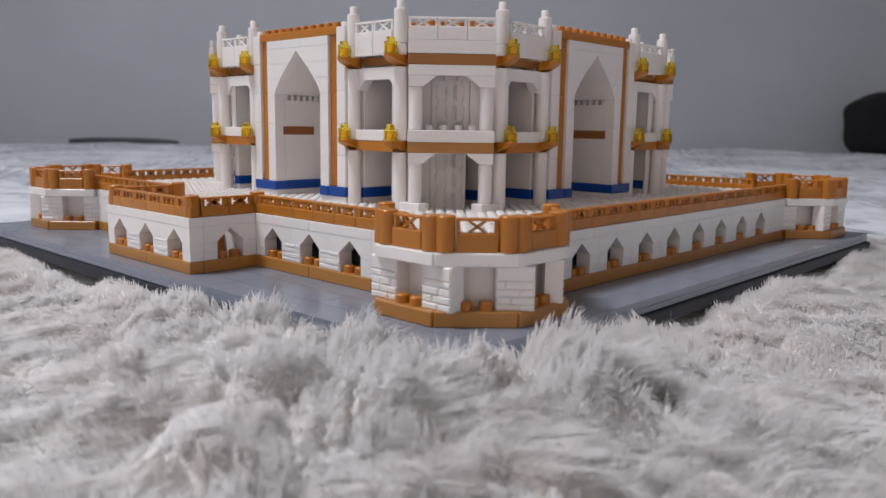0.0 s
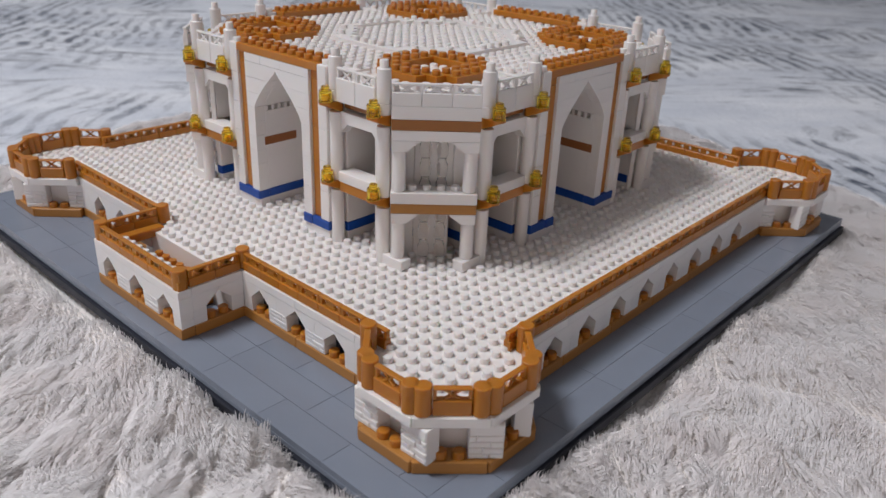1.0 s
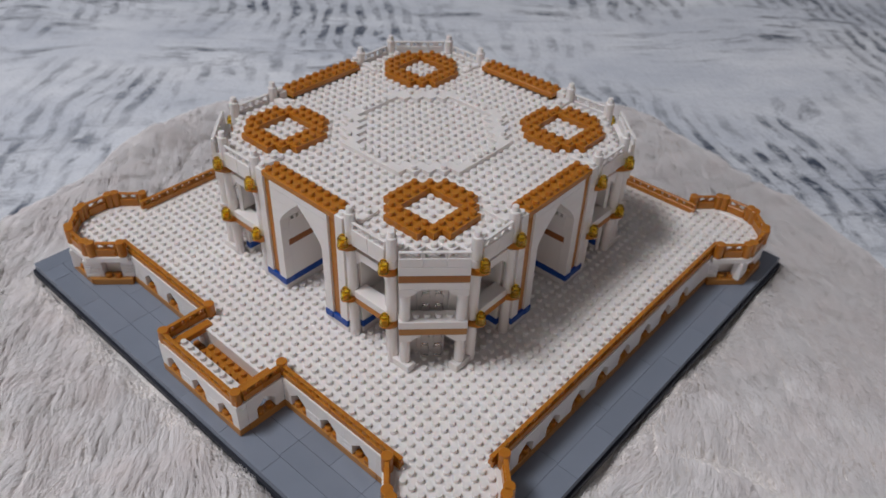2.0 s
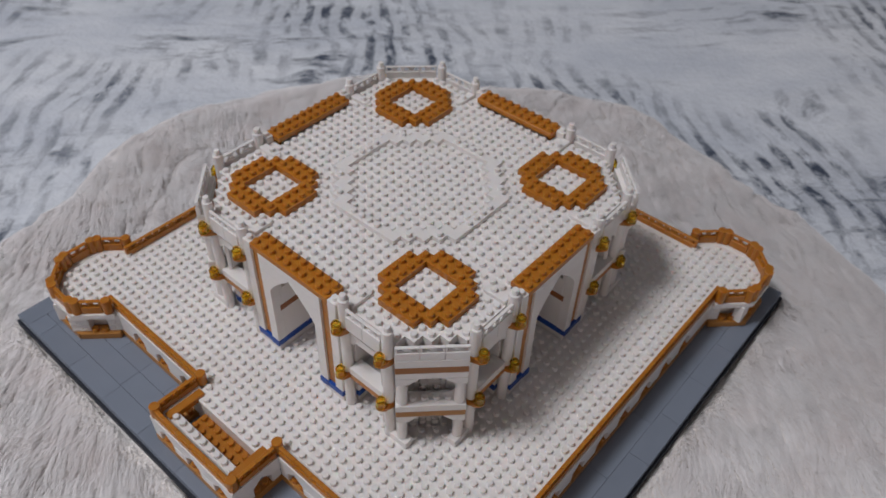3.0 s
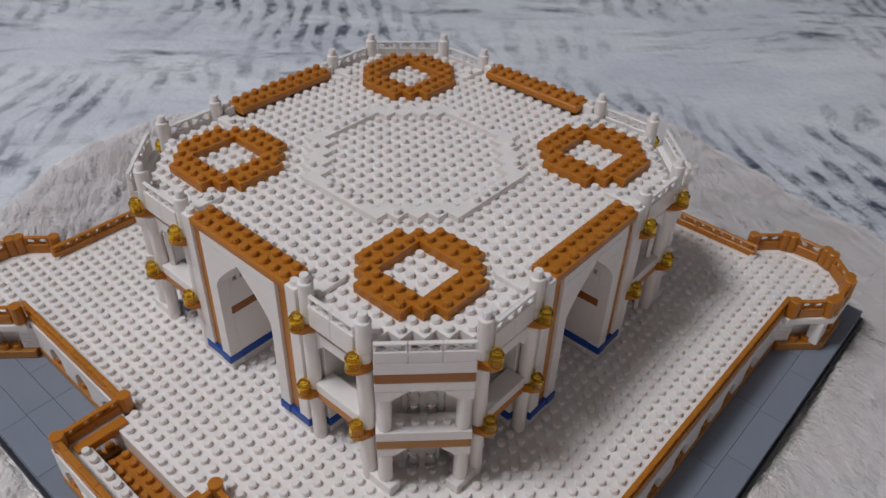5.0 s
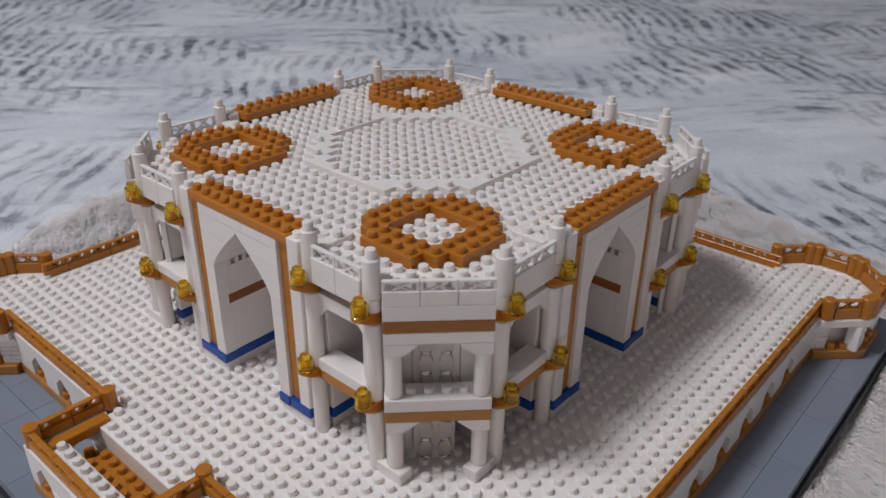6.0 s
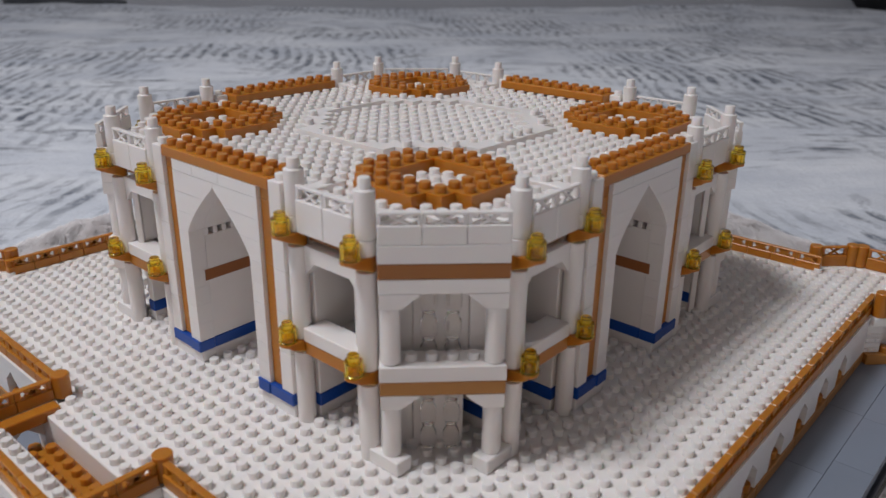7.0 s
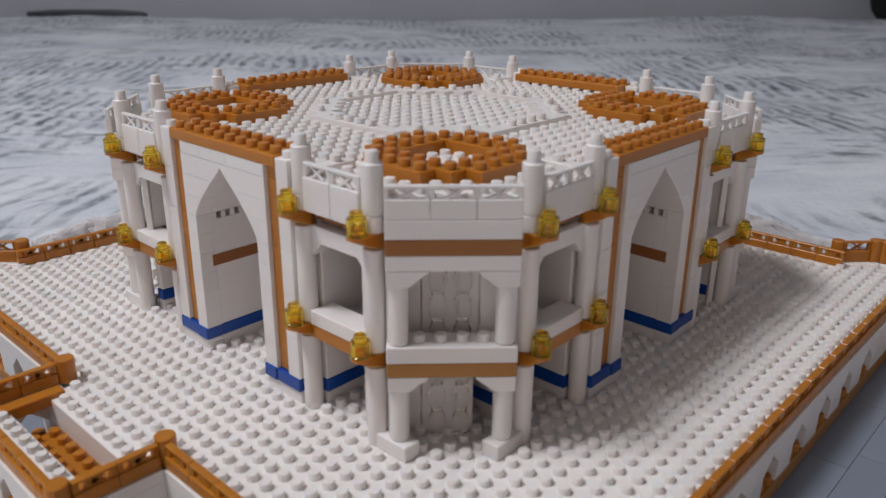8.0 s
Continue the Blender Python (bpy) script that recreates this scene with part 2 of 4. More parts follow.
# ---------------------------------------------------------------- mesh helpers (stud units in, metres out)
class Solid:
    """Collects simple closed forms into one mesh."""

    def __init__(self):
        self.v, self.f = [], []

    def add(self, verts, faces, m=None):
        k = len(self.v)
        self.v += [tuple(m @ Vector(p)) for p in verts] if m else verts
        self.f += [tuple(i + k for i in face) for face in faces]
        return self

    def box(self, x0, x1, y0, y1, z0, z1, c=0.05, m=None):
        """A box with chamfered edges."""
        c = min(c, (x1 - x0) * 0.3, (y1 - y0) * 0.3, (z1 - z0) * 0.3)
        verts, idx = [], {}
        for i in (0, 1):
            for j in (0, 1):
                for k in (0, 1):
                    x, y, z = (x0, x1)[i], (y0, y1)[j], (z0, z1)[k]
                    xi, yi, zi = x + c * (1 - 2 * i), y + c * (1 - 2 * j), z + c * (1 - 2 * k)
                    for axis, p in enumerate(((x, yi, zi), (xi, y, zi), (xi, yi, z))):
                        idx[i, j, k, axis] = len(verts)
                        verts.append(p)
        faces = []

        def put(*keys):
            ids = [idx[q] for q in keys]
            a, b, cc = (Vector(verts[i]) for i in ids[:3])
            mid = Vector(((x0 + x1) / 2, (y0 + y1) / 2, (z0 + z1) / 2))
            if (b - a).cross(cc - b).dot(a - mid) < 0:
                ids.reverse()
            faces.append(tuple(ids))

        for s in (0, 1):
            put((s, 0, 0, 0), (s, 1, 0, 0), (s, 1, 1, 0), (s, 0, 1, 0))
            put((0, s, 0, 1), (1, s, 0, 1), (1, s, 1, 1), (0, s, 1, 1))
            put((0, 0, s, 2), (1, 0, s, 2), (1, 1, s, 2), (0, 1, s, 2))
            for r in (0, 1):
                put((s, r, 0, 0), (s, r, 1, 0), (s, r, 1, 1), (s, r, 0, 1))
                put((s, 0, r, 0), (s, 1, r, 0), (s, 1, r, 2), (s, 0, r, 2))
                put((0, s, r, 1), (1, s, r, 1), (1, s, r, 2), (0, s, r, 2))
                for q in (0, 1):
                    put((s, r, q, 0), (s, r, q, 1), (s, r, q, 2))
        return self.add(verts, faces, m)

    def lathe(self, x, y, profile, n=16, m=None):
        """A turned form; profile: (radius, z) from the bottom up."""
        verts, faces = [], []
        for r, z in profile:
            for i in range(n):
                a = 2 * math.pi * (i + 0.5) / n
                verts.append((x + r * math.cos(a), y + r * math.sin(a), z))
        for k in range(len(profile) - 1):
            for i in range(n):
                j = (i + 1) % n
                faces.append((k * n + i, k * n + j, (k + 1) * n + j, (k + 1) * n + i))
        faces.append(tuple(range(n - 1, -1, -1)))
        top = (len(profile) - 1) * n
        faces.append(tuple(range(top, top + n)))
        return self.add(verts, faces, m)

    def rod(self, x, y, z0, z1, r, c=0.05, n=20, m=None):
        return self.lathe(x, y, [(r - c, z0), (r, z0 + c), (r, z1 - c), (r - c, z1)], n, m)

    def stud(self, x, y, z, m=None, n=14):
        return self.lathe(x, y, [(0.3, z), (0.3, z + 0.30), (0.265, z + 0.35)], n, m)

    def studs(self, spots, z, n=14):
        """Many studs at once."""
        ring = [(math.cos(2 * math.pi * (i + 0.5) / n), math.sin(2 * math.pi * (i + 0.5) / n)) for i in range(n)]
        for x, y in spots:
            k = len(self.v)
            for r, h in ((0.3, 0.0), (0.3, 0.30), (0.265, 0.35)):
                self.v += [(x + r * c, y + r * s, z + h) for c, s in ring]
            for q in (0, 1):
                self.f += [(k + q * n + i, k + q * n + (i + 1) % n, k + (q + 1) * n + (i + 1) % n, k + (q + 1) * n + i) for i in range(n)]
            self.f.append(tuple(range(k + 2 * n, k + 3 * n)))
        return self

    def slab(self, outline, y0, y1, m=None):
        """An outline of (x, z), counter-clockwise seen from -y, pushed from y0 back to y1."""
        n = len(outline)
        verts = [(x, y0, z) for x, z in outline] + [(x, y1, z) for x, z in outline]
        faces = [tuple(range(n)), tuple(range(2 * n - 1, n - 1, -1))]
        faces += [(i, n + i, n + (i + 1) % n, (i + 1) % n) for i in range(n)]
        return self.add(verts, faces, m)

    def plate(self, outline, z0, z1):
        """An outline of (x, y), counter-clockwise from above, raised from z0 to z1."""
        n = len(outline)
        verts = [(x, y, z1) for x, y in outline] + [(x, y, z0) for x, y in outline]
        faces = [tuple(range(n)), tuple(range(2 * n - 1, n - 1, -1))]
        faces += [((i + 1) % n, i, n + i, n + (i + 1) % n) for i in range(n)]
        return self.add(verts, faces)

    def cells(self, spots, z0, z1):
        """Unit cells round the given middles as one closed shell."""
        have = {(math.floor(x), math.floor(y)) for x, y in spots}
        ids = {}

        def at(i, j, z):
            if (i, j, z) not in ids:
                ids[i, j, z] = len(self.v)
                self.v.append((float(i), float(j), z))
            return ids[i, j, z]

        for i, j in sorted(have):
            self.f.append((at(i, j, z1), at(i + 1, j, z1), at(i + 1, j + 1, z1), at(i, j + 1, z1)))
            self.f.append((at(i, j, z0), at(i, j + 1, z0), at(i + 1, j + 1, z0), at(i + 1, j, z0)))
            for di, dj, p, q in ((-1, 0, (i, j + 1), (i, j)), (1, 0, (i + 1, j), (i + 1, j + 1)), (0, -1, (i, j), (i + 1, j)), (0, 1, (i + 1, j + 1), (i, j + 1))):
                if (i + di, j + dj) not in have:
                    self.f.append((at(*p, z0), at(*q, z0), at(*q, z1), at(*p, z1)))
        return self

    def mesh(self, name, material, angle=35):
        me = bpy.data.meshes.new(name)
        me.from_pydata([(x * U, y * U, z * U) for x, y, z in self.v], [], self.f)
        me.materials.append(material)
        me.polygons.foreach_set("use_smooth", [True] * len(me.polygons))
        me.set_sharp_from_angle(angle=radians(angle))
        return me


def part(name, form, material, parent, label="", m=None):
    """Links a form, or a mesh shared by alike pieces, as one object under a thing or a part."""
    me = form.mesh(name, material) if isinstance(form, Solid) else form
    ob = new(name, me)
    ob.parent = parent
    if m is not None:
        ob.matrix_basis = m
    if label:
        tagged(ob, label)
    return ob


def spot(x, y, z=0.0, turn=0.0):
    return Matrix.Translation((x * U, y * U, z * U)) @ Matrix.Rotation(radians(turn), 4, "Z")


def thing(name, label, category, group="", where=(0, 0, 0)):
    ob = new(name)
    ob.empty_display_size = 0.02
    ob.location = where
    return tagged(ob, label, category, group)


def structure(name, me, label=""):
    ob = new(name, me)
    return tagged(ob, label, kind="structure")


# ---------------------------------------------------------------- room shell
def room_box(name, a0, a1, b0, b1, z0, z1, material, label):
    s = Solid()
    # local x runs across (b), local y runs ahead (a)
    s.box(b0, b1, a0, a1, z0, z1, 0.5, Matrix.Rotation(radians(-45), 4, "Z"))
    return structure(name, s.mesh(name, material), label)


FLOOR_Z = -110
room_box("floor", -330, 425, -300, 420, FLOOR_Z - 20, FLOOR_Z, BOARDS, "dark brown wooden floor boards")
room_box("ceiling", -330, 425, -300, 420, 380, 400, CEILING_PAINT, "cream painted ceiling")
room_box("wall_far", 405, 425, -300, 420, FLOOR_Z, 380, PAINT, "plain grey painted wall")
room_box("wall_right", -310, 405, 400, 420, FLOOR_Z, 380, PAINT, "plain grey painted wall")
room_box("wall_left", -310, 405, -300, -280, FLOOR_Z, 380, PAINT, "plain grey painted wall")
# the wall behind the way, unseen, with an opening added for the fill lamp
for nm, b0, b1, z0, z1 in (("wall_behind_low", -300, 420, FLOOR_Z, -20), ("wall_behind_high", -300, 420, 170, 380), ("wall_behind_pier", -300, -175, -20, 170), ("wall_behind_end", 95, 420, -20, 170)):
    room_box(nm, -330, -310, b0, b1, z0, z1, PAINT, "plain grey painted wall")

# ---------------------------------------------------------------- bed, blanket, rug
def soft_sheet(name, a0, a1, b0, b1, steps, height, material, hem=0.0, hem_z=0.0):
    """A cloth surface over a grid in the room's axes; height(a, b) in studs."""
    na, nb = steps
    verts, faces = [], []
    for i in range(na + 1):
        for j in range(nb + 1):
            a, b = a0 + (a1 - a0) * i / na, b0 + (b1 - b0) * j / nb
            p = at_view(a, b, height(a, b))
            verts.append(tuple(p))
    for i in range(na):
        for j in range(nb):
            k = i * (nb + 1) + j
            faces.append((k, k + nb + 1, k + nb + 2, k + 1))
    rim = [i * (nb + 1) for i in range(na + 1)] + [na * (nb + 1) + j for j in range(1, nb + 1)]
    rim += [i * (nb + 1) + nb for i in range(na - 1, -1, -1)] + list(range(nb - 1, 0, -1))
    if hem:
        mid = at_view((a0 + a1) / 2, (b0 + b1) / 2, 0)
        low = []
        for r in rim:
            p = Vector(verts[r])
            low.append(len(verts))
            verts.append((p.x + (p.x - mid.x) * 0.012, p.y + (p.y - mid.y) * 0.012, hem_z * U))
        for k in range(len(rim)):
            q = (k + 1) % len(rim)
            faces.append((rim[k], rim[q], low[q], low[k]))
    me = bpy.data.meshes.new(name)
    me.from_pydata(verts, [], faces)
    me.materials.append(material)
    me.polygons.foreach_set("use_smooth", [True] * len(me.polygons))
    return me


def blanket_height(a, b):
    p = Vector((a * 0.012, b * 0.012, 0.3))
    q = Vector((a * 0.05, b * 0.05, 2.0))
    far = min(1.0, max(0.0, (a - 60) / 240))
    edge = 1.0 - max(0.0, (a - 366) / 30) ** 2 * 6
    return -4.6 + (1.2 + 2.2 * far) * noise.noise(p) + (0.5 + 0.4 * far) * noise.noise(q) + edge - 1.0 + 2.6 * far


bed = thing("bed", "wide bed spread with a marbled plush blanket, against the grey wall", "bed", where=at_view(0, 0, FLOOR_Z))
mattress = Solid().box(-262, 262, -250, 388, -70, -9, 8, Matrix.Rotation(radians(-45), 4, "Z"))
frame_s = Solid().box(-256, 256, -244, 384, FLOOR_Z + 1, -71, 3, Matrix.Rotation(radians(-45), 4, "Z"))
back = Matrix.Translation(-at_view(0, 0, FLOOR_Z))
part("mattress", mattress, CEILING_PAINT, bed, m=back)
part("bed_frame", frame_s, BOARDS, bed, m=back)
blanket = new("plush_blanket", soft_sheet("plush_blanket", -262, 396, -274, 274, (170, 150), blanket_height, PLUSH, 1, -60))
tagged(blanket, "white plush blanket marbled with blue-grey patches, spread on the bed", "blanket")


def rug_radius(angle):
    """Outline of the fur rug round the model; it reaches further towards its front."""
    front = max(0.0, (math.cos(angle - radians(225)) + 0.35) / 1.35)
    return 53.4 + 15 * front ** 0.85 + 0.9 * math.sin(5 * angle + 1) + 0.8 * math.sin(9 * angle) + 0.4 * math.sin(23 * angle)


def wave(px, py, seed, freq):
    """Smooth random swell over the plan."""
    g = np.random.default_rng(seed)
    out = np.zeros_like(px)
    for _ in range(7):
        d, f, ph = g.uniform(0, 2 * math.pi), freq * g.uniform(0.5, 1.6), g.uniform(0, 6.28)
        out += np.sin((px * math.cos(d) + py * math.sin(d)) * f + ph)
    return out / 3.0


RUG_RADII = np.array([rug_radius(a) for a in np.linspace(0, 2 * math.pi, 721)])


def rug_gap(x, y):
    """Distance from the model's base plate."""
    return np.maximum(np.maximum(-31.2 - x, x - 29.0), np.maximum(-30.4 - y, y - 30.2))


COMB = radians(228)  # the way the pile is combed


def crease(x, y):
    """1 along the wandering partings of the pile, 0 between them."""
    line = wave(x + 1.5 * wave(x, y, 61, 0.35), y + 1.5 * wave(x, y, 62, 0.35), 63, 0.13)
    open_here = np.clip(wave(x, y, 64, 0.22) * 1.2 - 0.1, 0, 1)
    return np.exp(-(line / 0.07) ** 2) * open_here


def tufts(x, y, cell, seed, stretch, slide):
    """Lumps like overlapping shingles, longer along the comb: the middle of the lump that a place belongs to, its own numbers, and how far
    along and across it the place lies, from -0.5 to 0.5."""
    c, s = math.cos(COMB), math.sin(COMB)
    wx, wy = x + slide * wave(x, y, seed, 0.9 / cell), y + slide * wave(x, y, seed + 1, 0.9 / cell)
    u, v = (wx * c + wy * s) / (cell * stretch), (-wx * s + wy * c) / cell
    row = np.floor(v)
    u = u + 0.37 * row + 0.61 * np.sin(row * 12.9)
    col = np.floor(u)
    key = (col * 92821 + row * 68917 + seed * 7919).astype(np.int64) % 100003
    own = np.random.default_rng(seed).uniform(-0.5, 0.5, (100003, 5))[key]
    return u - col - 0.5, v - row - 0.5, own


def rug_height(x, y):
    """Puffy surface of the rug: lumps that rise along the comb and fall off at their tips, with partings, pressed down beside the model."""
    ang = np.arctan2(y, x) % (2 * math.pi)
    r = np.hypot(x, y) / np.interp(ang, np.linspace(0, 2 * math.pi, 721), RUG_RADII)
    gap = rug_gap(x, y)
    au, av, a_own = tufts(x, y, 5.0, 71, 1.25, 1.6)
    bu, bv, b_own = tufts(x, y, 2.2, 75, 1.3, 0.7)
    puff = 0.5 * (1 + 0.7 * a_own[:, 0]) * np.sqrt(np.clip((0.5 + au) * 1.1, 0, 1)) * np.clip(1 - (2 * av) ** 2, 0, 1) ** 0.6 * np.clip((0.5 - au) * 3.5, 0, 1)
    puff += 0.12 * (1 + 0.8 * b_own[:, 0]) * np.sqrt(np.clip(0.5 + bu, 0, 1)) * np.clip(1 - (2 * bv) ** 2, 0, 1) ** 0.6 * np.clip((0.5 - bu) * 5, 0, 1)
    front = np.exp(-((ang - radians(222)) / radians(26)) ** 2) * np.clip(gap / 1.5, 0, 1)
    corner = np.exp(-((x + 32.5) ** 2 + (y + 31.5) ** 2) / 110)
    z = -2.4 + 0.45 * wave(x, y, 5, 0.2) + puff * (1 + 1.6 * front) + 0.35 * front + 1.3 * corner * np.clip(gap / 1.1, 0, 1)
    z -= 0.9 * crease(x, y)
    z += (0.6 + 0.45 * wave(x, y, 9, 0.5)) * np.clip(1 - (gap - 0.4) / 2.0, 0, 1) * (1 - 0.9 * corner)
    z -= 1.6 * np.clip((r - 0.88) / 0.12, 0, 1) ** 2
    return np.where(gap < 0.4, -2.5, z)


def fur_rug():
    rug = thing("fur_rug", "round cream shaggy faux-fur rug lying on the blanket", "rug", where=(0, 0, -5 * U))
    n_r, n_a = 150, 520
    ang, frac = np.meshgrid(np.arange(n_a) * 2 * math.pi / n_a, np.arange(n_r + 1) / n_r)
    reach = np.interp(ang, np.linspace(0, 2 * math.pi, 721), RUG_RADII) * frac
    x, y = (np.cos(ang) * reach).ravel(), (np.sin(ang) * reach).ravel()
    z = rug_height(x, y) - 0.15
    verts = list(zip(x * U, y * U, z * U))
    verts += [(px, py, -6.5 * U) for px, py, pz in verts[n_r * n_a:]]
    faces = [(i * n_a + k, (i + 1) * n_a + k, (i + 1) * n_a + (k + 1) % n_a, i * n_a + (k + 1) % n_a) for i in range(1, n_r + 1) for k in range(n_a)]
    me = bpy.data.meshes.new("backing")
    me.from_pydata(verts, [], faces)
    me.materials.append(BACKING)
    me.polygons.foreach_set("use_smooth", [True] * len(me.polygons))
    part("backing", me, BACKING, rug, m=Matrix.Translation((0, 0, 5 * U)))

    # the pile: tapered fibres gathered in pointed locks that lie one over another
    rng = np.random.default_rng(7)
    count = 610000
    ang = rng.uniform(0, 2 * math.pi, count * 3)
    rad = np.sqrt(rng.uniform(0, 1, count * 3))
    reach = np.interp(ang, np.linspace(0, 2 * math.pi, 721), RUG_RADII)
    x, y = np.cos(ang) * rad * reach, np.sin(ang) * rad * reach
    keep = (rug_gap(x, y) > 0.33) & (rng.uniform(0, 1, count * 3) > 0.75 * crease(x, y))
    x, y = x[keep][:count], y[keep][:count]
    count = len(x)

    lu, lv, lock = tufts(x, y, 0.62, 11, 2.2, 0.22)
    bu, bv, tuft = tufts(x, y, 2.2, 75, 1.3, 0.7)
    front = np.exp(-((np.arctan2(y, x) % (2 * math.pi) - radians(222)) / radians(26)) ** 2)
    way = COMB + 0.5 * wave(x, y, 3, 0.16) + (0.25 + 0.5 * front) * lock[:, 2] + (0.5 + 1.2 * front) * tuft[:, 2]
    gap = rug_gap(x, y)
    cx, cy = np.cos(way), np.sin(way)
    long = np.maximum(1.7 + 0.45 * lock[:, 0] + 0.4 * tuft[:, 0] + rng.normal(0, 0.22, count), 0.8) * (1 + 0.2 * front)
    long *= np.where(gap < 2.0, 0.76 + 0.12 * np.clip(gap, 0, 2.0), 1.0)
    rise = np.clip(0.31 + (0.1 + 0.25 * front) * lock[:, 1] + (0.12 + 0.25 * front) * tuft[:, 1] + 0.3 * front + rng.normal(0, 0.05, count), 0.12, 0.9)
    rise = np.where(rng.uniform(0, 1, count) < 0.6, rise * 0.62, rise)
    z0 = rug_height(x, y) - 0.2
    flat = long * np.sqrt(1 - rise ** 2) * np.clip(gap / 2.2, 0.25, 1.0)
    # fibres of one lock draw together towards its tip
    pull = -lv * 0.32 * rng.uniform(0.1, 0.9, count)
    tx = x + cx * flat - cy * pull + rng.normal(0, 0.05, count)
    ty = y + cy * flat + cx * pull + rng.normal(0, 0.05, count)
    # what leans over the base plate is held off it
    inside = rug_gap(tx, ty) < 0.3
    tx[inside], ty[inside] = (x + 0.15 * (tx - x))[inside], (y + 0.15 * (ty - y))[inside]
    mx, my = x * 0.62 + tx * 0.38 + rng.normal(0, 0.03, count), y * 0.62 + ty * 0.38 + rng.normal(0, 0.03, count)
    high = np.where(inside, long * 0.6, long * rise + 0.12)
    z2 = z0 + high
    z1 = z0 + high * 0.72
    side = np.arctan2(ty - y, tx - x) + math.pi / 2 + rng.normal(0, 0.3, count)
    w = rng.uniform(0.02, 0.04, count)
    ox, oy = np.cos(side) * w, np.sin(side) * w
    flip = np.where(ox * (my - y) - oy * (mx - x) < 0, -1.0, 1.0)
    ox, oy = ox * flip, oy * flip
    pts = np.empty((count, 5, 3))
    pts[:, 0] = np.stack([x - ox, y - oy, z0], 1)
    pts[:, 1] = np.stack([x + ox, y + oy, z0], 1)
    pts[:, 2] = np.stack([mx - 0.8 * ox, my - 0.8 * oy, z1], 1)
    pts[:, 3] = np.stack([mx + 0.8 * ox, my + 0.8 * oy, z1], 1)
    pts[:, 4] = np.stack([tx, ty, z2], 1)
    base = np.arange(count)[:, None] * 5
    tri = np.concatenate([base + [0, 1, 3], base + [0, 3, 2], base + [2, 3, 4]], 1).reshape(-1)
    me = bpy.data.meshes.new("coat")
    me.vertices.add(count * 5)
    me.vertices.foreach_set("co", (pts * U).reshape(-1))
    me.loops.add(len(tri))
    me.loops.foreach_set("vertex_index", tri.astype(np.int32))
    me.polygons.add(len(tri) // 3)
    me.polygons.foreach_set("loop_start", np.arange(0, len(tri), 3, dtype=np.int32))
    me.polygons.foreach_set("use_smooth", np.ones(len(tri) // 3, dtype=bool))
    me.update()
    me.validate()
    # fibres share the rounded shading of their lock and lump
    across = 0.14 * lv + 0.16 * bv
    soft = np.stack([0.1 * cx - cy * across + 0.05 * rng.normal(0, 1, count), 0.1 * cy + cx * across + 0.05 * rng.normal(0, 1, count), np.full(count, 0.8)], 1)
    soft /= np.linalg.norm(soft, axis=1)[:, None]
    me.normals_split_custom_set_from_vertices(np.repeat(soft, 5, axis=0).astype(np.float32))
    me.materials.append(FUR)
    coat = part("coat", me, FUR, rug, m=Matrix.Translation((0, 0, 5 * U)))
    tagged(coat, "long cream fur fibres", kind="stuff")
    return rug


# ---------------------------------------------------------------- pieces shared by the models
def lattice_piece(width, low, high, thick, bar=0.13, side=0.13, cross=0.047):
    """A rail brick: solid foot up to low, then a frame with one crossed lattice, up to high."""
    s = Solid()
    h, t = width / 2 - 0.015, thick / 2
    s.box(-h, h, -t, t, 0, low, 0.04)
    t *= 0.55
    s.box(-h, h, -thick * 0.36, thick * 0.36, high - bar, high, 0.03)
    for e in (-1, 1):
        x = e * (h - side * 0.5)
        s.box(x - side * 0.5, x + side * 0.5, -t, t, low - 0.01, high - bar + 0.01, 0.02)
    n = max(1, round(width / 2))
    dz = high - bar - low
    for k in range(n):
        c = -h + 2 * h / n * (k + 0.5)
        reach = min(0.42, h / n - side)
        ang, length = math.atan2(dz, 2 * reach), math.hypot(2 * reach, dz)
        for e in (-1, 1):
            m = Matrix.Translation((c, 0, (low + high - bar) / 2)) @ Matrix.Rotation(e * ang, 4, "Y")
            s.box(-length / 2, length / 2, -t * 0.8, t * 0.8, -cross, cross, 0.02, m)
    return s


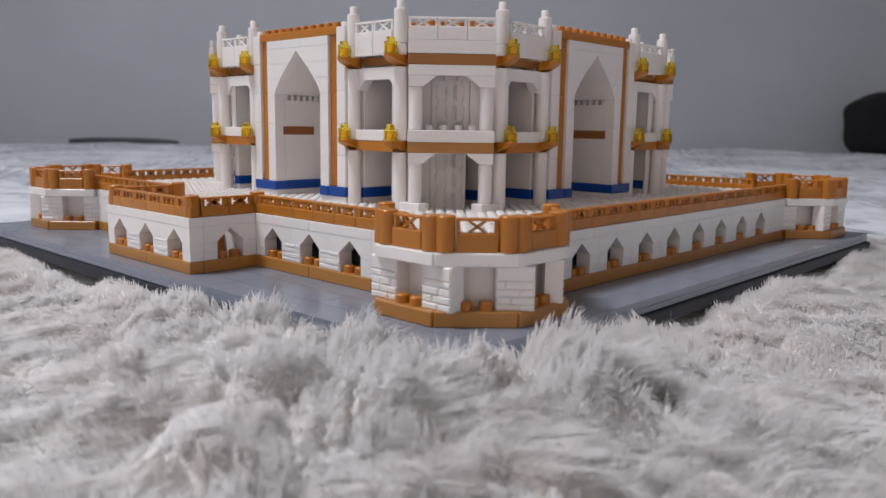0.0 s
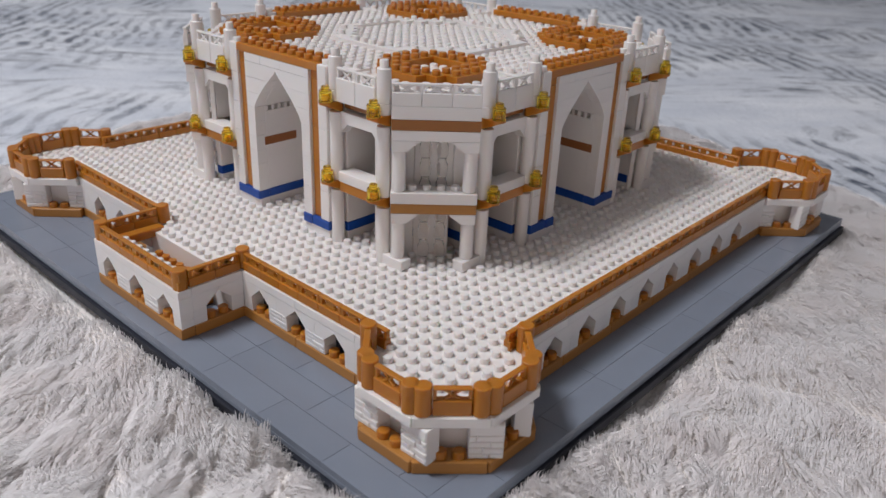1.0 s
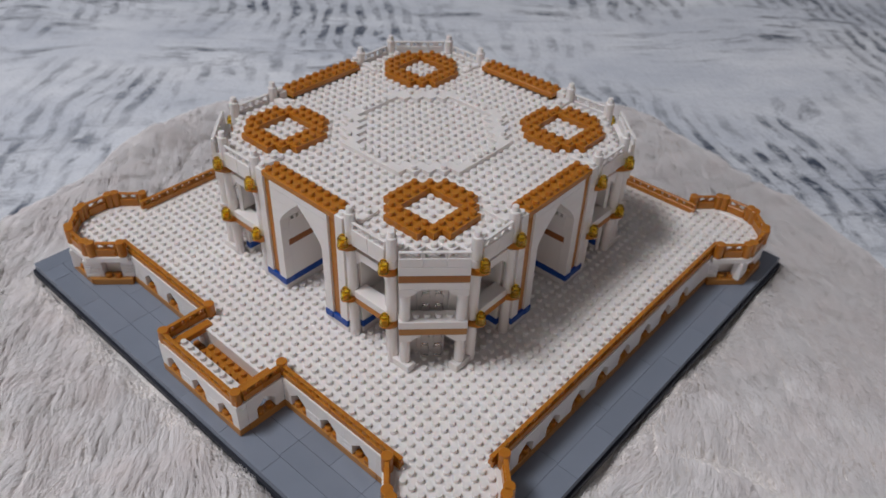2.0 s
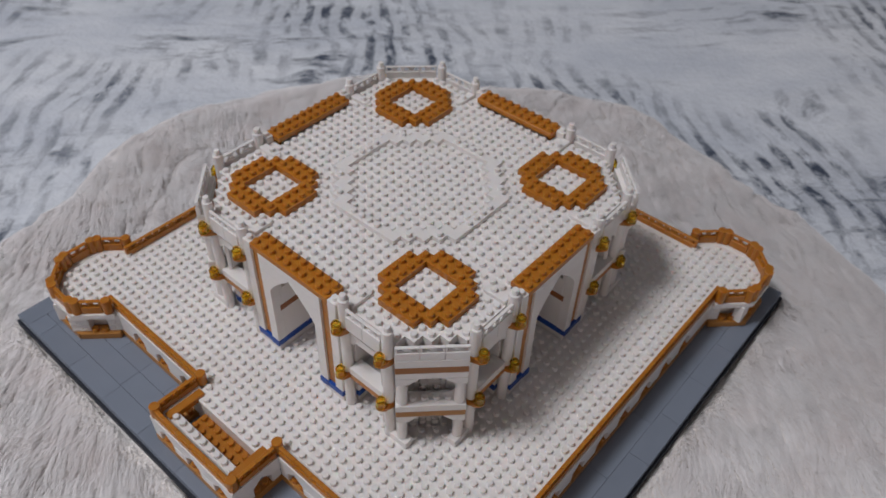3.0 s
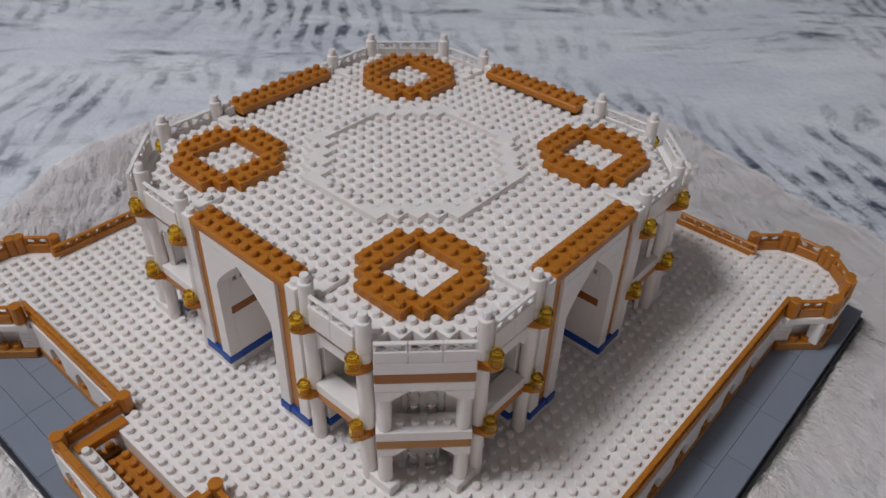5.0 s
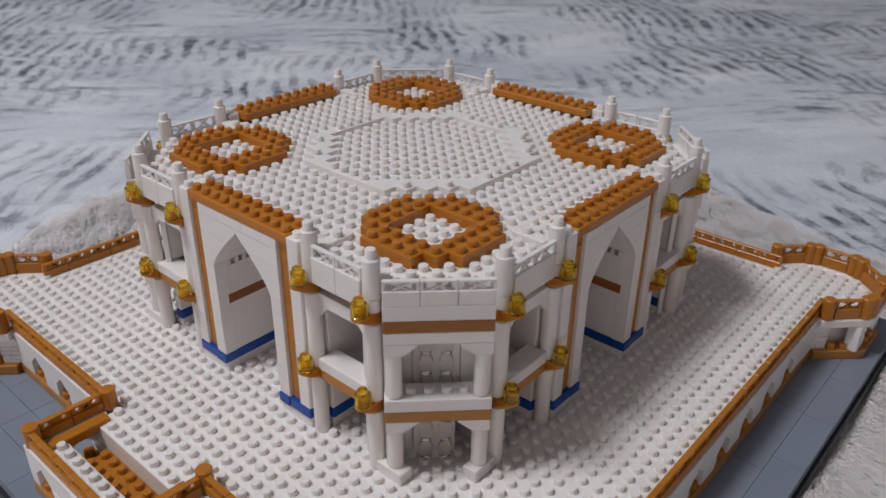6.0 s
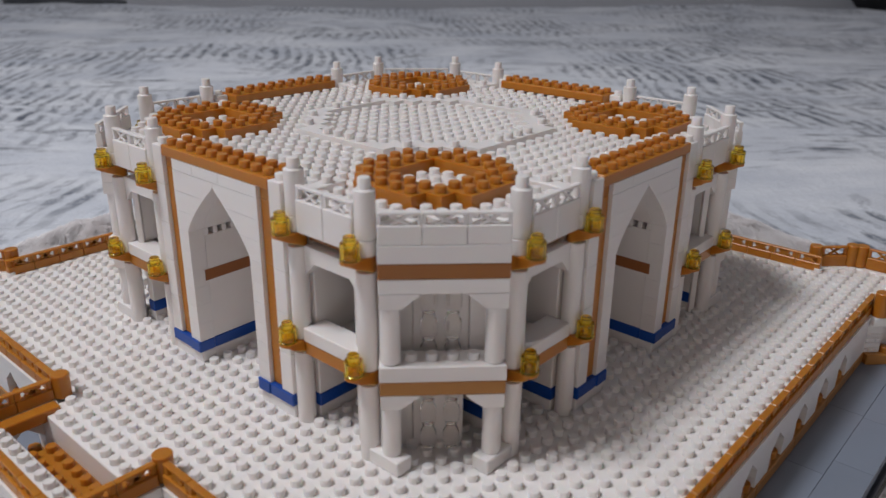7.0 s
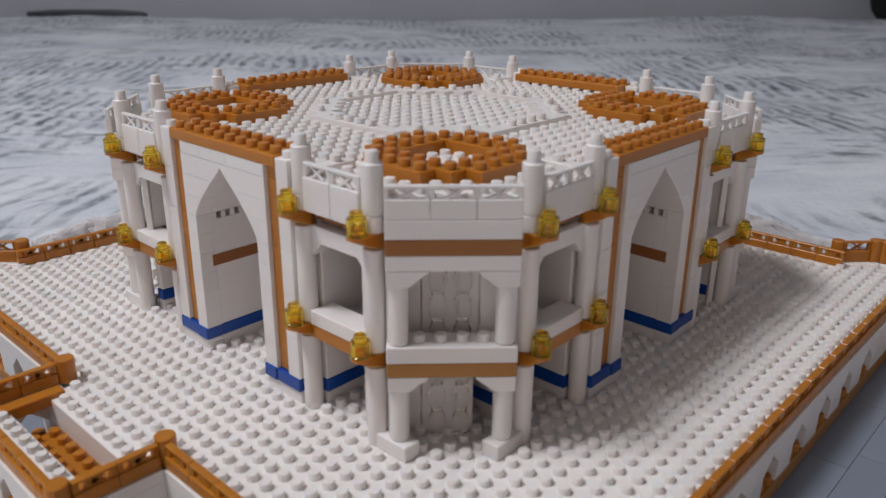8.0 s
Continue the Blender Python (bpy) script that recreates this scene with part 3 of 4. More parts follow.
def masonry_piece(width, height, depth, courses, head, seed=0):
    """A moulded brick whose front shows rows of small stones of uneven size under a plain head; one closed form."""
    rng = random.Random(seed)
    half = width / 2
    levels = [0.0]
    for k in range(courses):
        levels.append(levels[-1] + (height - head) / courses * rng.uniform(0.85, 1.15))
    levels = [z * (height - head) / levels[-1] for z in levels]
    stones = []
    for k in range(courses):
        cut = half * rng.uniform(-0.55, -0.1) if k % 2 else half * rng.uniform(0.1, 0.55)
        edges = [-half, cut, half] if rng.random() < 0.8 else [-half, cut - 0.35 * half, half * 0.55, half]
        stones += [(a, b, levels[k], levels[k + 1], rng.uniform(0.0, 0.05)) for a, b in zip(edges, edges[1:])]
    if head:
        stones.append((-half, half, height - head, height, 0.03))
    g = 0.035
    xs = sorted({round(v, 3) for a, b, *_ in stones for v in (a, a + g, a + 2.2 * g, b - 2.2 * g, b - g, b)})
    zs = sorted({round(v, 3) for _, _, a, b, _ in stones for v in (a, a + g, a + 2.2 * g, b - 2.2 * g, b - g, b)})

    def front(x, z):
        for a, b, lo, hi, back in stones:
            if a - 1e-3 <= x <= b + 1e-3 and lo - 1e-3 <= z <= hi + 1e-3:
                inset = min(x - a, b - x, z - lo, hi - z)
                if inset > 1e-3:
                    return back + (0.0 if inset > 1.6 * g else 0.035)
        return 0.12

    nx, nz = len(xs), len(zs)
    verts = [(x, front(x, z), z) for z in zs for x in xs]
    faces = [(k * nx + i, k * nx + i + 1, (k + 1) * nx + i + 1, (k + 1) * nx + i) for k in range(nz - 1) for i in range(nx - 1)]
    rim = [i for i in range(nx)] + [k * nx + nx - 1 for k in range(1, nz)] + [(nz - 1) * nx + i for i in range(nx - 2, -1, -1)] + [k * nx for k in range(nz - 2, 0, -1)]
    first = len(verts)
    verts += [(verts[q][0], depth, verts[q][2]) for q in rim]
    m = len(rim)
    faces += [(rim[(q + 1) % m], rim[q], first + q, first + (q + 1) % m) for q in range(m)]
    faces.append(tuple(range(first + m - 1, first - 1, -1)))
    return Solid().add(verts, faces)


def arch_outline(half, spring, peak, z0, z1, open_half):
    """A wall bay with a pointed opening; a single notched outline."""
    return [(-half, z0), (-open_half, z0), (-open_half, spring), (0, peak), (open_half, spring), (open_half, z0), (half, z0), (half, z1), (-half, z1)]


# ---------------------------------------------------------------- terrace model
TOP = 3.6        # terrace surface
WX, WY = 25.0, 26.0
PLATE = (-31.2, 29.0, -30.4, 30.2)
TOWERS = [(-23.3, -24.2), (23.3, -24.2), (23.3, 24.2), (-23.3, 24.2)]
OCT, TURRET = 4.83, 5.08  # deck and outer face of a corner turret


def octagon(cx, cy, apothem):
    r = apothem / math.cos(math.pi / 8)
    return [(cx + r * math.cos(math.pi / 8 + k * math.pi / 4), cy + r * math.sin(math.pi / 8 + k * math.pi / 4)) for k in range(8)]


def in_octagon(x, y, cx, cy, apothem):
    dx, dy = abs(x - cx), abs(y - cy)
    return max(dx, dy, (dx + dy) * math.sqrt(0.5)) <= apothem


terrace = thing("brick_terrace", "toy-brick terrace, white studded deck, caramel rails, grey tiled base", "toy building")
x0, x1, y0, y1 = PLATE
base = part("base_plate", Solid().box(x0 - 0.26, x1 + 0.26, y0 - 0.26, y1 + 0.26, -1.7, -0.85, 0.08), NAVY, terrace, "dark navy base plate")
under = part("grey_plate", Solid().box(x0, x1, y0, y1, -0.84, -0.42, 0.05), GREY, terrace, "slate grey plate layer")

# deck and its studs
spots = []
for i in range(-30, 30):
    for j in range(-30, 30):
        x, y = i + 0.5, j + 0.5
        main = abs(x) < WX - 0.6 and abs(y) < WY - 0.6
        tower = any(in_octagon(x, y, cx, cy, OCT - 0.72) for cx, cy in TOWERS)
        covered = max(abs(x), abs(y)) < 10.4
        if (main or tower) and not covered:
            spots.append((x, y))
EDGE_X, EDGE_Y = WX - 0.62, WY - 0.62
for i in range(-4, 4):
    for j in range(-4, 4):
        xa, xb = max(i * 8.0, -EDGE_X), min(i * 8.0 + 8, EDGE_X)
        ya, yb = max(j * 8.0, -EDGE_Y), min(j * 8.0 + 8, EDGE_Y)
        deck = Solid()
        if xb - xa > 0.5 and yb - ya > 0.5:
            deck.box(xa + 0.002, xb - 0.002, ya + 0.002, yb - 0.002, 3.16, TOP, 0.006)
        deck.studs([p for p in spots if math.floor(p[0] / 8) == i and math.floor(p[1] / 8) == j], TOP)
        if deck.v:
            part("deck_plate", deck, WHITE, terrace, "white plate with round studs")
for cx, cy in TOWERS:
    part("tower_deck", Solid().plate(octagon(cx, cy, OCT - 0.3), 3.05, TOP - 0.004), WHITE, terrace)

# walls: bays with a pointed niche
bay_mesh = Solid().slab(arch_outline(1.994, 2.0, 2.85, 1.93, 3.05, 1.0), -0.5, 0.5).mesh("niche_bay", WHITE)
jamb_mesh = [Solid().box(1.0 if e > 0 else -1.99, 1.99 if e > 0 else -1.0, -0.49 - 0.012 * k, 0.5, 0.81 + 0.56 * k, 1.36 + 0.56 * k, 0.01).mesh("jamb_brick", WHITE) for e in (-1, 1) for k in (0, 1)]
rail_mesh = lattice_piece(2.0, 0.66, 1.25, 0.52, 0.14, 0.28, 0.13).mesh("rail_piece", CARAMEL)
tall_rail_mesh = lattice_piece(2.1, 0.95, 1.68, 0.52, 0.14, 0.2, 0.065).mesh("tower_rail_piece", CARAMEL)
masonry_mesh = [masonry_piece(1.96, 1.2, 0.5, 4, 0, k).mesh("masonry_brick", WHITE, 25) for k in range(3)]
tower_masonry_mesh = [masonry_piece(1.94, 2.26, 1.05, 4, 0.74, 10 + k).mesh("masonry_block", WHITE, 25) for k in range(4)]
peg_mesh = Solid().lathe(0, 0, [(0.36, 0), (0.36, 0.42), (0.31, 0.48)], 14).mesh("niche_peg", CARAMEL)
post_mesh = Solid().rod(0, 0, 0, 1.45, 0.5).mesh("rail_post", CARAMEL)
pillar_mesh = Solid().rod(0, 0, 0, 1.8, 0.5).mesh("rail_roller", CARAMEL)


def wall_run(name, start, end, bays, masonry=(), rails=True, label=""):
    """A terrace wall from start to end, its outside to the right of the way; bays are distances of niche middles."""
    (ax, ay), (bx, by) = start, end
    length = math.hypot(bx - ax, by - ay)
    turn = math.degrees(math.atan2(by - ay, bx - ax))
    root = spot(ax, ay, 0, turn)
    wall = None
    k = 0.0
    while k < length - 0.01:
        e = min(length, k + 6)
        brick = Solid().box(k + 0.012, e - 0.012, -0.06, 1.0, 0, 0.8, 0.05)
        if wall is None:
            wall = part(name, brick, OCHRE, terrace, label or "ochre footing under a white wall", root)
        else:
            part("footing_brick", brick, OCHRE, wall)
        k = e
    used = sorted(bays)
    edges = [0.0]
    for c in used:
        edges += [c - 2, c + 2]
    edges.append(length)
    for c in used:
        part("niche_bay", bay_mesh, WHITE, wall, "", spot(c, 0.5))
        for me in jamb_mesh:
            part("jamb_brick", me, WHITE, wall, "", spot(c, 0.5))
        for dx in (-0.5, 0.5):
            part("niche_peg", peg_mesh, CARAMEL, wall, "", spot(c + dx, 0.42, 0.79))
    for a, b in zip(edges[::2], edges[1::2]):
        if b - a > 0.1:
            part("wall_brick", Solid().box(a + 0.006, b - 0.006, 0, 1, 0.8, 3.05, 0.015), WHITE, wall)
    for c in masonry:
        part("masonry_brick", masonry_mesh[round(c) % 3], WHITE, wall, "", spot(c, -0.05, 0.81))
    k = 0.0
    while k < length - 0.01:
        e = min(length, k + (6 if length % 8 else 8))
        part("coping_brick", Solid().box(k + 0.006, e - 0.006, -0.015, 1, 3.056, 3.68, 0.025), WHITE, wall)
        k = e
    if rails:
        n = max(1, round(length / 2))
        w = length / n
        me = rail_mesh if abs(w - 2) < 0.001 else lattice_piece(w, 0.66, 1.25, 0.52, 0.14, 0.28, 0.13).mesh("rail_piece", CARAMEL)
        for i in range(n):
            part("rail_piece", me, CARAMEL, wall, "", spot((i + 0.5) * w, 0.36, 3.69))
    return wall


# right of the camera's way, then round the model
wall_run("terrace_wall", (-19.7, -WY), (19.7, -WY), [4.7 + 4 * k for k in range(8)])
wall_run("terrace_wall", (WX, -20.6), (WX, 20.6), [4.6 + 4 * k for k in range(9) if k < 8])
wall_run("terrace_wall", (19.7, WY), (-19.7, WY), [4.7 + 4 * k for k in range(8)])
wall_run("terrace_wall", (-WX, 20.6), (-WX, 6), [4.6, 8.6, 12.6])
wall_run("terrace_wall", (-WX, -6), (-WX, -20.6), [2, 6, 10], masonry=(4, 8))
# the gatehouse that stands out from the wall
wall_run("gatehouse_wall", (-30, 6), (-30, -6), [2, 6, 10], masonry=(4, 8))
wall_run("gatehouse_wall", (-29, -6), (-25, -6), [2.0])
wall_run("gatehouse_wall", (-25, 6), (-29, 6), [2.0])
for x, y in ((-29.5, -5.5), (-24.5, -5.5), (-24.5, 5.5), (-29.5, 5.5)):
    part("rail_post", post_mesh, CARAMEL, terrace, "", spot(x, y, 3.67))
part("gatehouse_floor", Solid().box(-28.9, -26.1, -4.9, 4.9, 0.0, 0.5, 0.04), GREY, terrace)
shelf = Solid().box(-26.0, -23.4, -4.98, 4.98, 0.02, TOP - 0.004, 0.04)
shelf.studs([(-25.5, k + 0.5) for k in range(-4, 4)] + [(-24.5, k + 0.5) for k in range(-5, 5)], TOP - 0.004)
part("gatehouse_shelf", shelf, WHITE, terrace, "white studded edge of the deck")
ledge = Solid().box(-28.98, -28.02, -4.95, 4.95, 3.0, 3.62, 0.04)
ledge.studs([(-28.5, k) for k in range(-4, 5)], 3.62)
part("gatehouse_ledge", ledge, WHITE, terrace, "narrow white plate with one row of studs")
steps = Solid().box(-28.0, -26.02, -3.6, 3.45, 0.5, 2.2, 0.05)
steps.studs([(-27.5 + i * 1.0, -3.05 + k) for i in range(2) for k in range(7)], 2.2)
part("gatehouse_steps", steps, CARAMEL, terrace, "caramel studded bricks in a sunken pit")
for y in (-4.6, 4.6):
    part("gatehouse_beam", Solid().box(-29.0, -25.2, y - 0.42, y + 0.42, 3.2, 3.9, 0.05), CARAMEL, terrace)


# corner blocks of a turret: their angle from its outward diagonal, and the way their masonry faces
BLOCKS = ((-112.5, -90), (-67.5, -45), (-22.5, -45), (22.5, 0), (67.5, 90), (112.5, 90))


def tower(cx, cy):
    """A corner turret: eight sides with a lattice rail, rollers at the corners and niches between masonry blocks."""
    root = spot(cx, cy)
    core = part("turret", Solid().plate(octagon(0, 0, OCT - 1.12), 0.02, 3.04), WHITE, terrace, "octagonal corner turret with masonry blocks", root)
    outward = math.degrees(math.atan2(cy, cx))
    outward = 45 + 90 * round((outward - 45) / 90)
    for k, (at_angle, facing) in enumerate(BLOCKS):
        a = radians(outward + at_angle)
        r = TURRET / math.cos(math.pi / 8) - (0.5 if abs(at_angle) != 22.5 else 0.42)
        place = Matrix.Translation((r * math.cos(a) * U, r * math.sin(a) * U, 0.77 * U)) @ Matrix.Rotation(radians(outward + facing + 90), 4, "Z") @ Matrix.Translation((0, -0.12 * U, 0))
        part("masonry_block", tower_masonry_mesh[k % 4], WHITE, core, "", place)
    for k, step in enumerate((-90, -45, 0, 45, 90)):
        mid = Matrix.Rotation(radians(outward + step + 90), 4, "Z") @ Matrix.Translation((0, -TURRET * U, 0))
        part("turret_footing", Solid().box(-2.06, 2.06, -0.05 - 0.05 * (k % 2), 1.3, 0, 0.8, 0.06), OCHRE, core, "", mid)
        for dx in (-0.5, 0.5):
            part("niche_peg", peg_mesh, CARAMEL, core, "", mid @ spot(dx, 0.45, 0.79))
        part("turret_lintel", Solid().box(-2.08, 2.08, -0.03 - 0.06 * (k % 2), 1.1, 3.04, 3.7, 0.05), WHITE, core, "", mid)
        part("tower_rail_piece", tall_rail_mesh, CARAMEL, core, "", mid @ spot(0, 0.4, 3.71))
        for e in (-1, 1):
            part("rail_roller", pillar_mesh, CARAMEL, core, "", mid @ spot(e * 1.55, 0.42, 3.71))


for c in TOWERS:
    tower(*c)


# ---------------------------------------------------------------- hall model
hall = thing("brick_hall", "white toy-brick palace hall with caramel trim on the terrace", "toy building", where=(0, 0, TOP * U))
HALL = Matrix.Translation((0, 0, -TOP * U))
ROOF = 16.2


def hall_part(name, form, material, label="", m=None):
    return part(name, form, material, hall, label, HALL if m is None else HALL @ m)


# roof plates, toothed along the slanting sides
roof_spots = []
RING = [(sx * 10, sy * 10) for sx in (-1, 1) for sy in (-1, 1)]


def ring_cell(x, y):
    """1: in the caramel ring, 2: in its white middle, 0: outside."""
    for cx, cy in RING:
        i, j = abs(x - cx), abs(y - cy)
        if max(i, j) < 4:
            if max(i, j) < 2:
                return 2
            return 1 if i + j < 5.6 else 0
    return 0


def rim_cell(x, y):
    i, j = abs(x), abs(y)
    if max(i, j) > 8 or i + j > 11.1:
        return 0
    if i + j > 9.1:
        return 2
    return 1 if max(i, j) > 7 else 0


roof_cells = []
for i in range(-16, 16):
    for j in range(-16, 16):
        x, y = i + 0.5, j + 0.5
        if abs(x) + abs(y) > 27.1 or (abs(x) > 15 and abs(y) < 5) or (abs(y) > 15 and abs(x) < 5):
            continue
        roof_cells.append((x, y))
        if ring_cell(x, y) == 1 or rim_cell(x, y) or (abs(x) > 15 and abs(y) < 7) or (abs(y) > 15 and abs(x) < 7):
            continue
        roof_spots.append((x, y))
for i in range(-2, 2):
    for j in range(-2, 2):
        roof = Solid()
        roof.cells([p for p in roof_cells if math.floor(p[0] / 8) == i and math.floor(p[1] / 8) == j], 15.3, ROOF)
        roof.studs([p for p in roof_spots if math.floor(p[0] / 8) == i and math.floor(p[1] / 8) == j], ROOF)
        hall_part("roof_plate", roof, WHITE, "white studded roof plate")
for cx, cy in RING:
    ring = Solid()
    cells = [(cx + i + 0.5, cy + j + 0.5) for i in range(-4, 4) for j in range(-4, 4) if ring_cell(cx + i + 0.5, cy + j + 0.5) == 1]
    ring.cells(cells, ROOF + 0.004, ROOF + 0.74)
    ring.studs(cells, ROOF + 0.74)
    hall_part("roof_ring", ring, CARAMEL, "caramel ring of studded plates")
rim = Solid()
rim_studs, rim_cells = [], []
for i in range(-8, 8):
    for j in range(-8, 8):
        x, y = i + 0.5, j + 0.5
        kind = rim_cell(x, y)
        if kind:
            rim_cells.append((x, y))
            if kind == 1 or (abs(abs(x) - abs(y)) == 2 and abs(x) + abs(y) == 11):
                rim_studs.append((x, y))
rim.cells(rim_cells, ROOF + 0.004, ROOF + 0.52)
rim.studs(rim_studs, ROOF + 0.52)
hall_part("roof_rim", rim, WHITE, "raised white rim round the roof's middle")

# turned posts with brackets and lamps
post_low = Solid().rod(0, 0, TOP, 7.91, 0.5, 0.04, 24).mesh("post_shaft", WHITE)
post_mid = Solid().rod(0, 0, 8.7, 13.85, 0.5, 0.04, 24).mesh("post_shaft", WHITE)
post_top = Solid().rod(0, 0, 14.64, 15.44, 0.5, 0.03, 24).rod(0, 0, 15.45, 17.8, 0.5, 0.05, 24).lathe(0, 0, [(0.31, 17.75), (0.31, 18.28), (0.27, 18.34)], 18).mesh("post_finial", WHITE)


def bracket_form():
    """A round-ended bracket, deep at the post and thin at its outer end."""
    s = Solid()
    n = 10
    outline = [(0.5 * math.cos(a), -0.95 + 0.5 * math.sin(a)) for a in [math.pi + math.pi * k / n for k in range(n + 1)]]
    outline += [(0.5 * math.cos(a), 0.5 * math.sin(a)) for a in [math.pi * k / n for k in range(n + 1)]]

    def low(y):
        return 0.02 if y > -0.3 else 0.02 + 0.62 * min(1.0, (-0.3 - y) / 1.0)

    m = len(outline)
    verts = [(x, y, 0.78) for x, y in outline] + [(x, y, low(y)) for x, y in outline]
    faces = [tuple(range(m)), tuple(range(2 * m - 1, m - 1, -1))] + [((i + 1) % m, i, m + i, m + (i + 1) % m) for i in range(m)]
    return s.add(verts, faces)


bracket_mesh = bracket_form().mesh("bracket", CARAMEL)
lamp_form = Solid().lathe(0, 0, [(0.47, 0), (0.5, 0.03), (0.5, 0.12), (0.46, 0.15), (0.46, 0.8), (0.43, 0.84), (0.3, 0.845), (0.3, 1.1), (0.26, 1.15)], 14)
outer_faces = len(lamp_form.f)
lamp_form.lathe(0, 0, [(0.29, 0.03), (0.29, 0.62), (0.2, 0.68)], 10)
lamp_form.f[outer_faces:] = [face[::-1] for face in lamp_form.f[outer_faces:]]  # hollow core
lamp_mesh = lamp_form.mesh("lantern", YELLOW)


def post(x, y, turn):
    root = spot(x, y, 0, turn)
    shaft = hall_part("post_shaft", post_low, WHITE, "", root)
    part("post_shaft", post_mid, WHITE, shaft)
    part("post_finial", post_top, WHITE, shaft)
    for z in (7.92, 13.86):
        part("bracket", bracket_mesh, CARAMEL, shaft, "", spot(0, 0, z))
        part("lantern", lamp_mesh, YELLOW, shaft, "clear yellow stud", spot(0, -0.98, z + 0.79))


# pointed opening of the great niches
SPRING, PEAK, HALF = 12.2, 15.5, 3.0


def niche_half(z):
    """Half the opening's width at height z."""
    if z <= SPRING:
        return HALF
    k = (z - SPRING) / (PEAK - SPRING)
    return HALF * max(0.0, (1 - k ** 1.32))


BAND = 16.45
band_form = Solid().box(-5, 5, -17, -15, BAND, 17.07, 0.05)
band_form.studs([(-4.5 + i, -16.5 + j) for i in range(10) for j in range(2)], 17.07)
band_mesh = band_form.mesh("parapet_band", CARAMEL)
bay_rail_mesh = lattice_piece(2.0, 1.7, 2.42, 0.4, 0.16, 0.17, 0.075).mesh("bay_rail", WHITE)
strip_mesh = [Solid().box(4.02, 4.98, -16.78, -16.0, z + 0.01, min(z + 3.6, BAND - 0.01), 0.04).mesh("caramel_strip", CARAMEL) for z in (5.06, 8.6, 12.2, 15.8)]


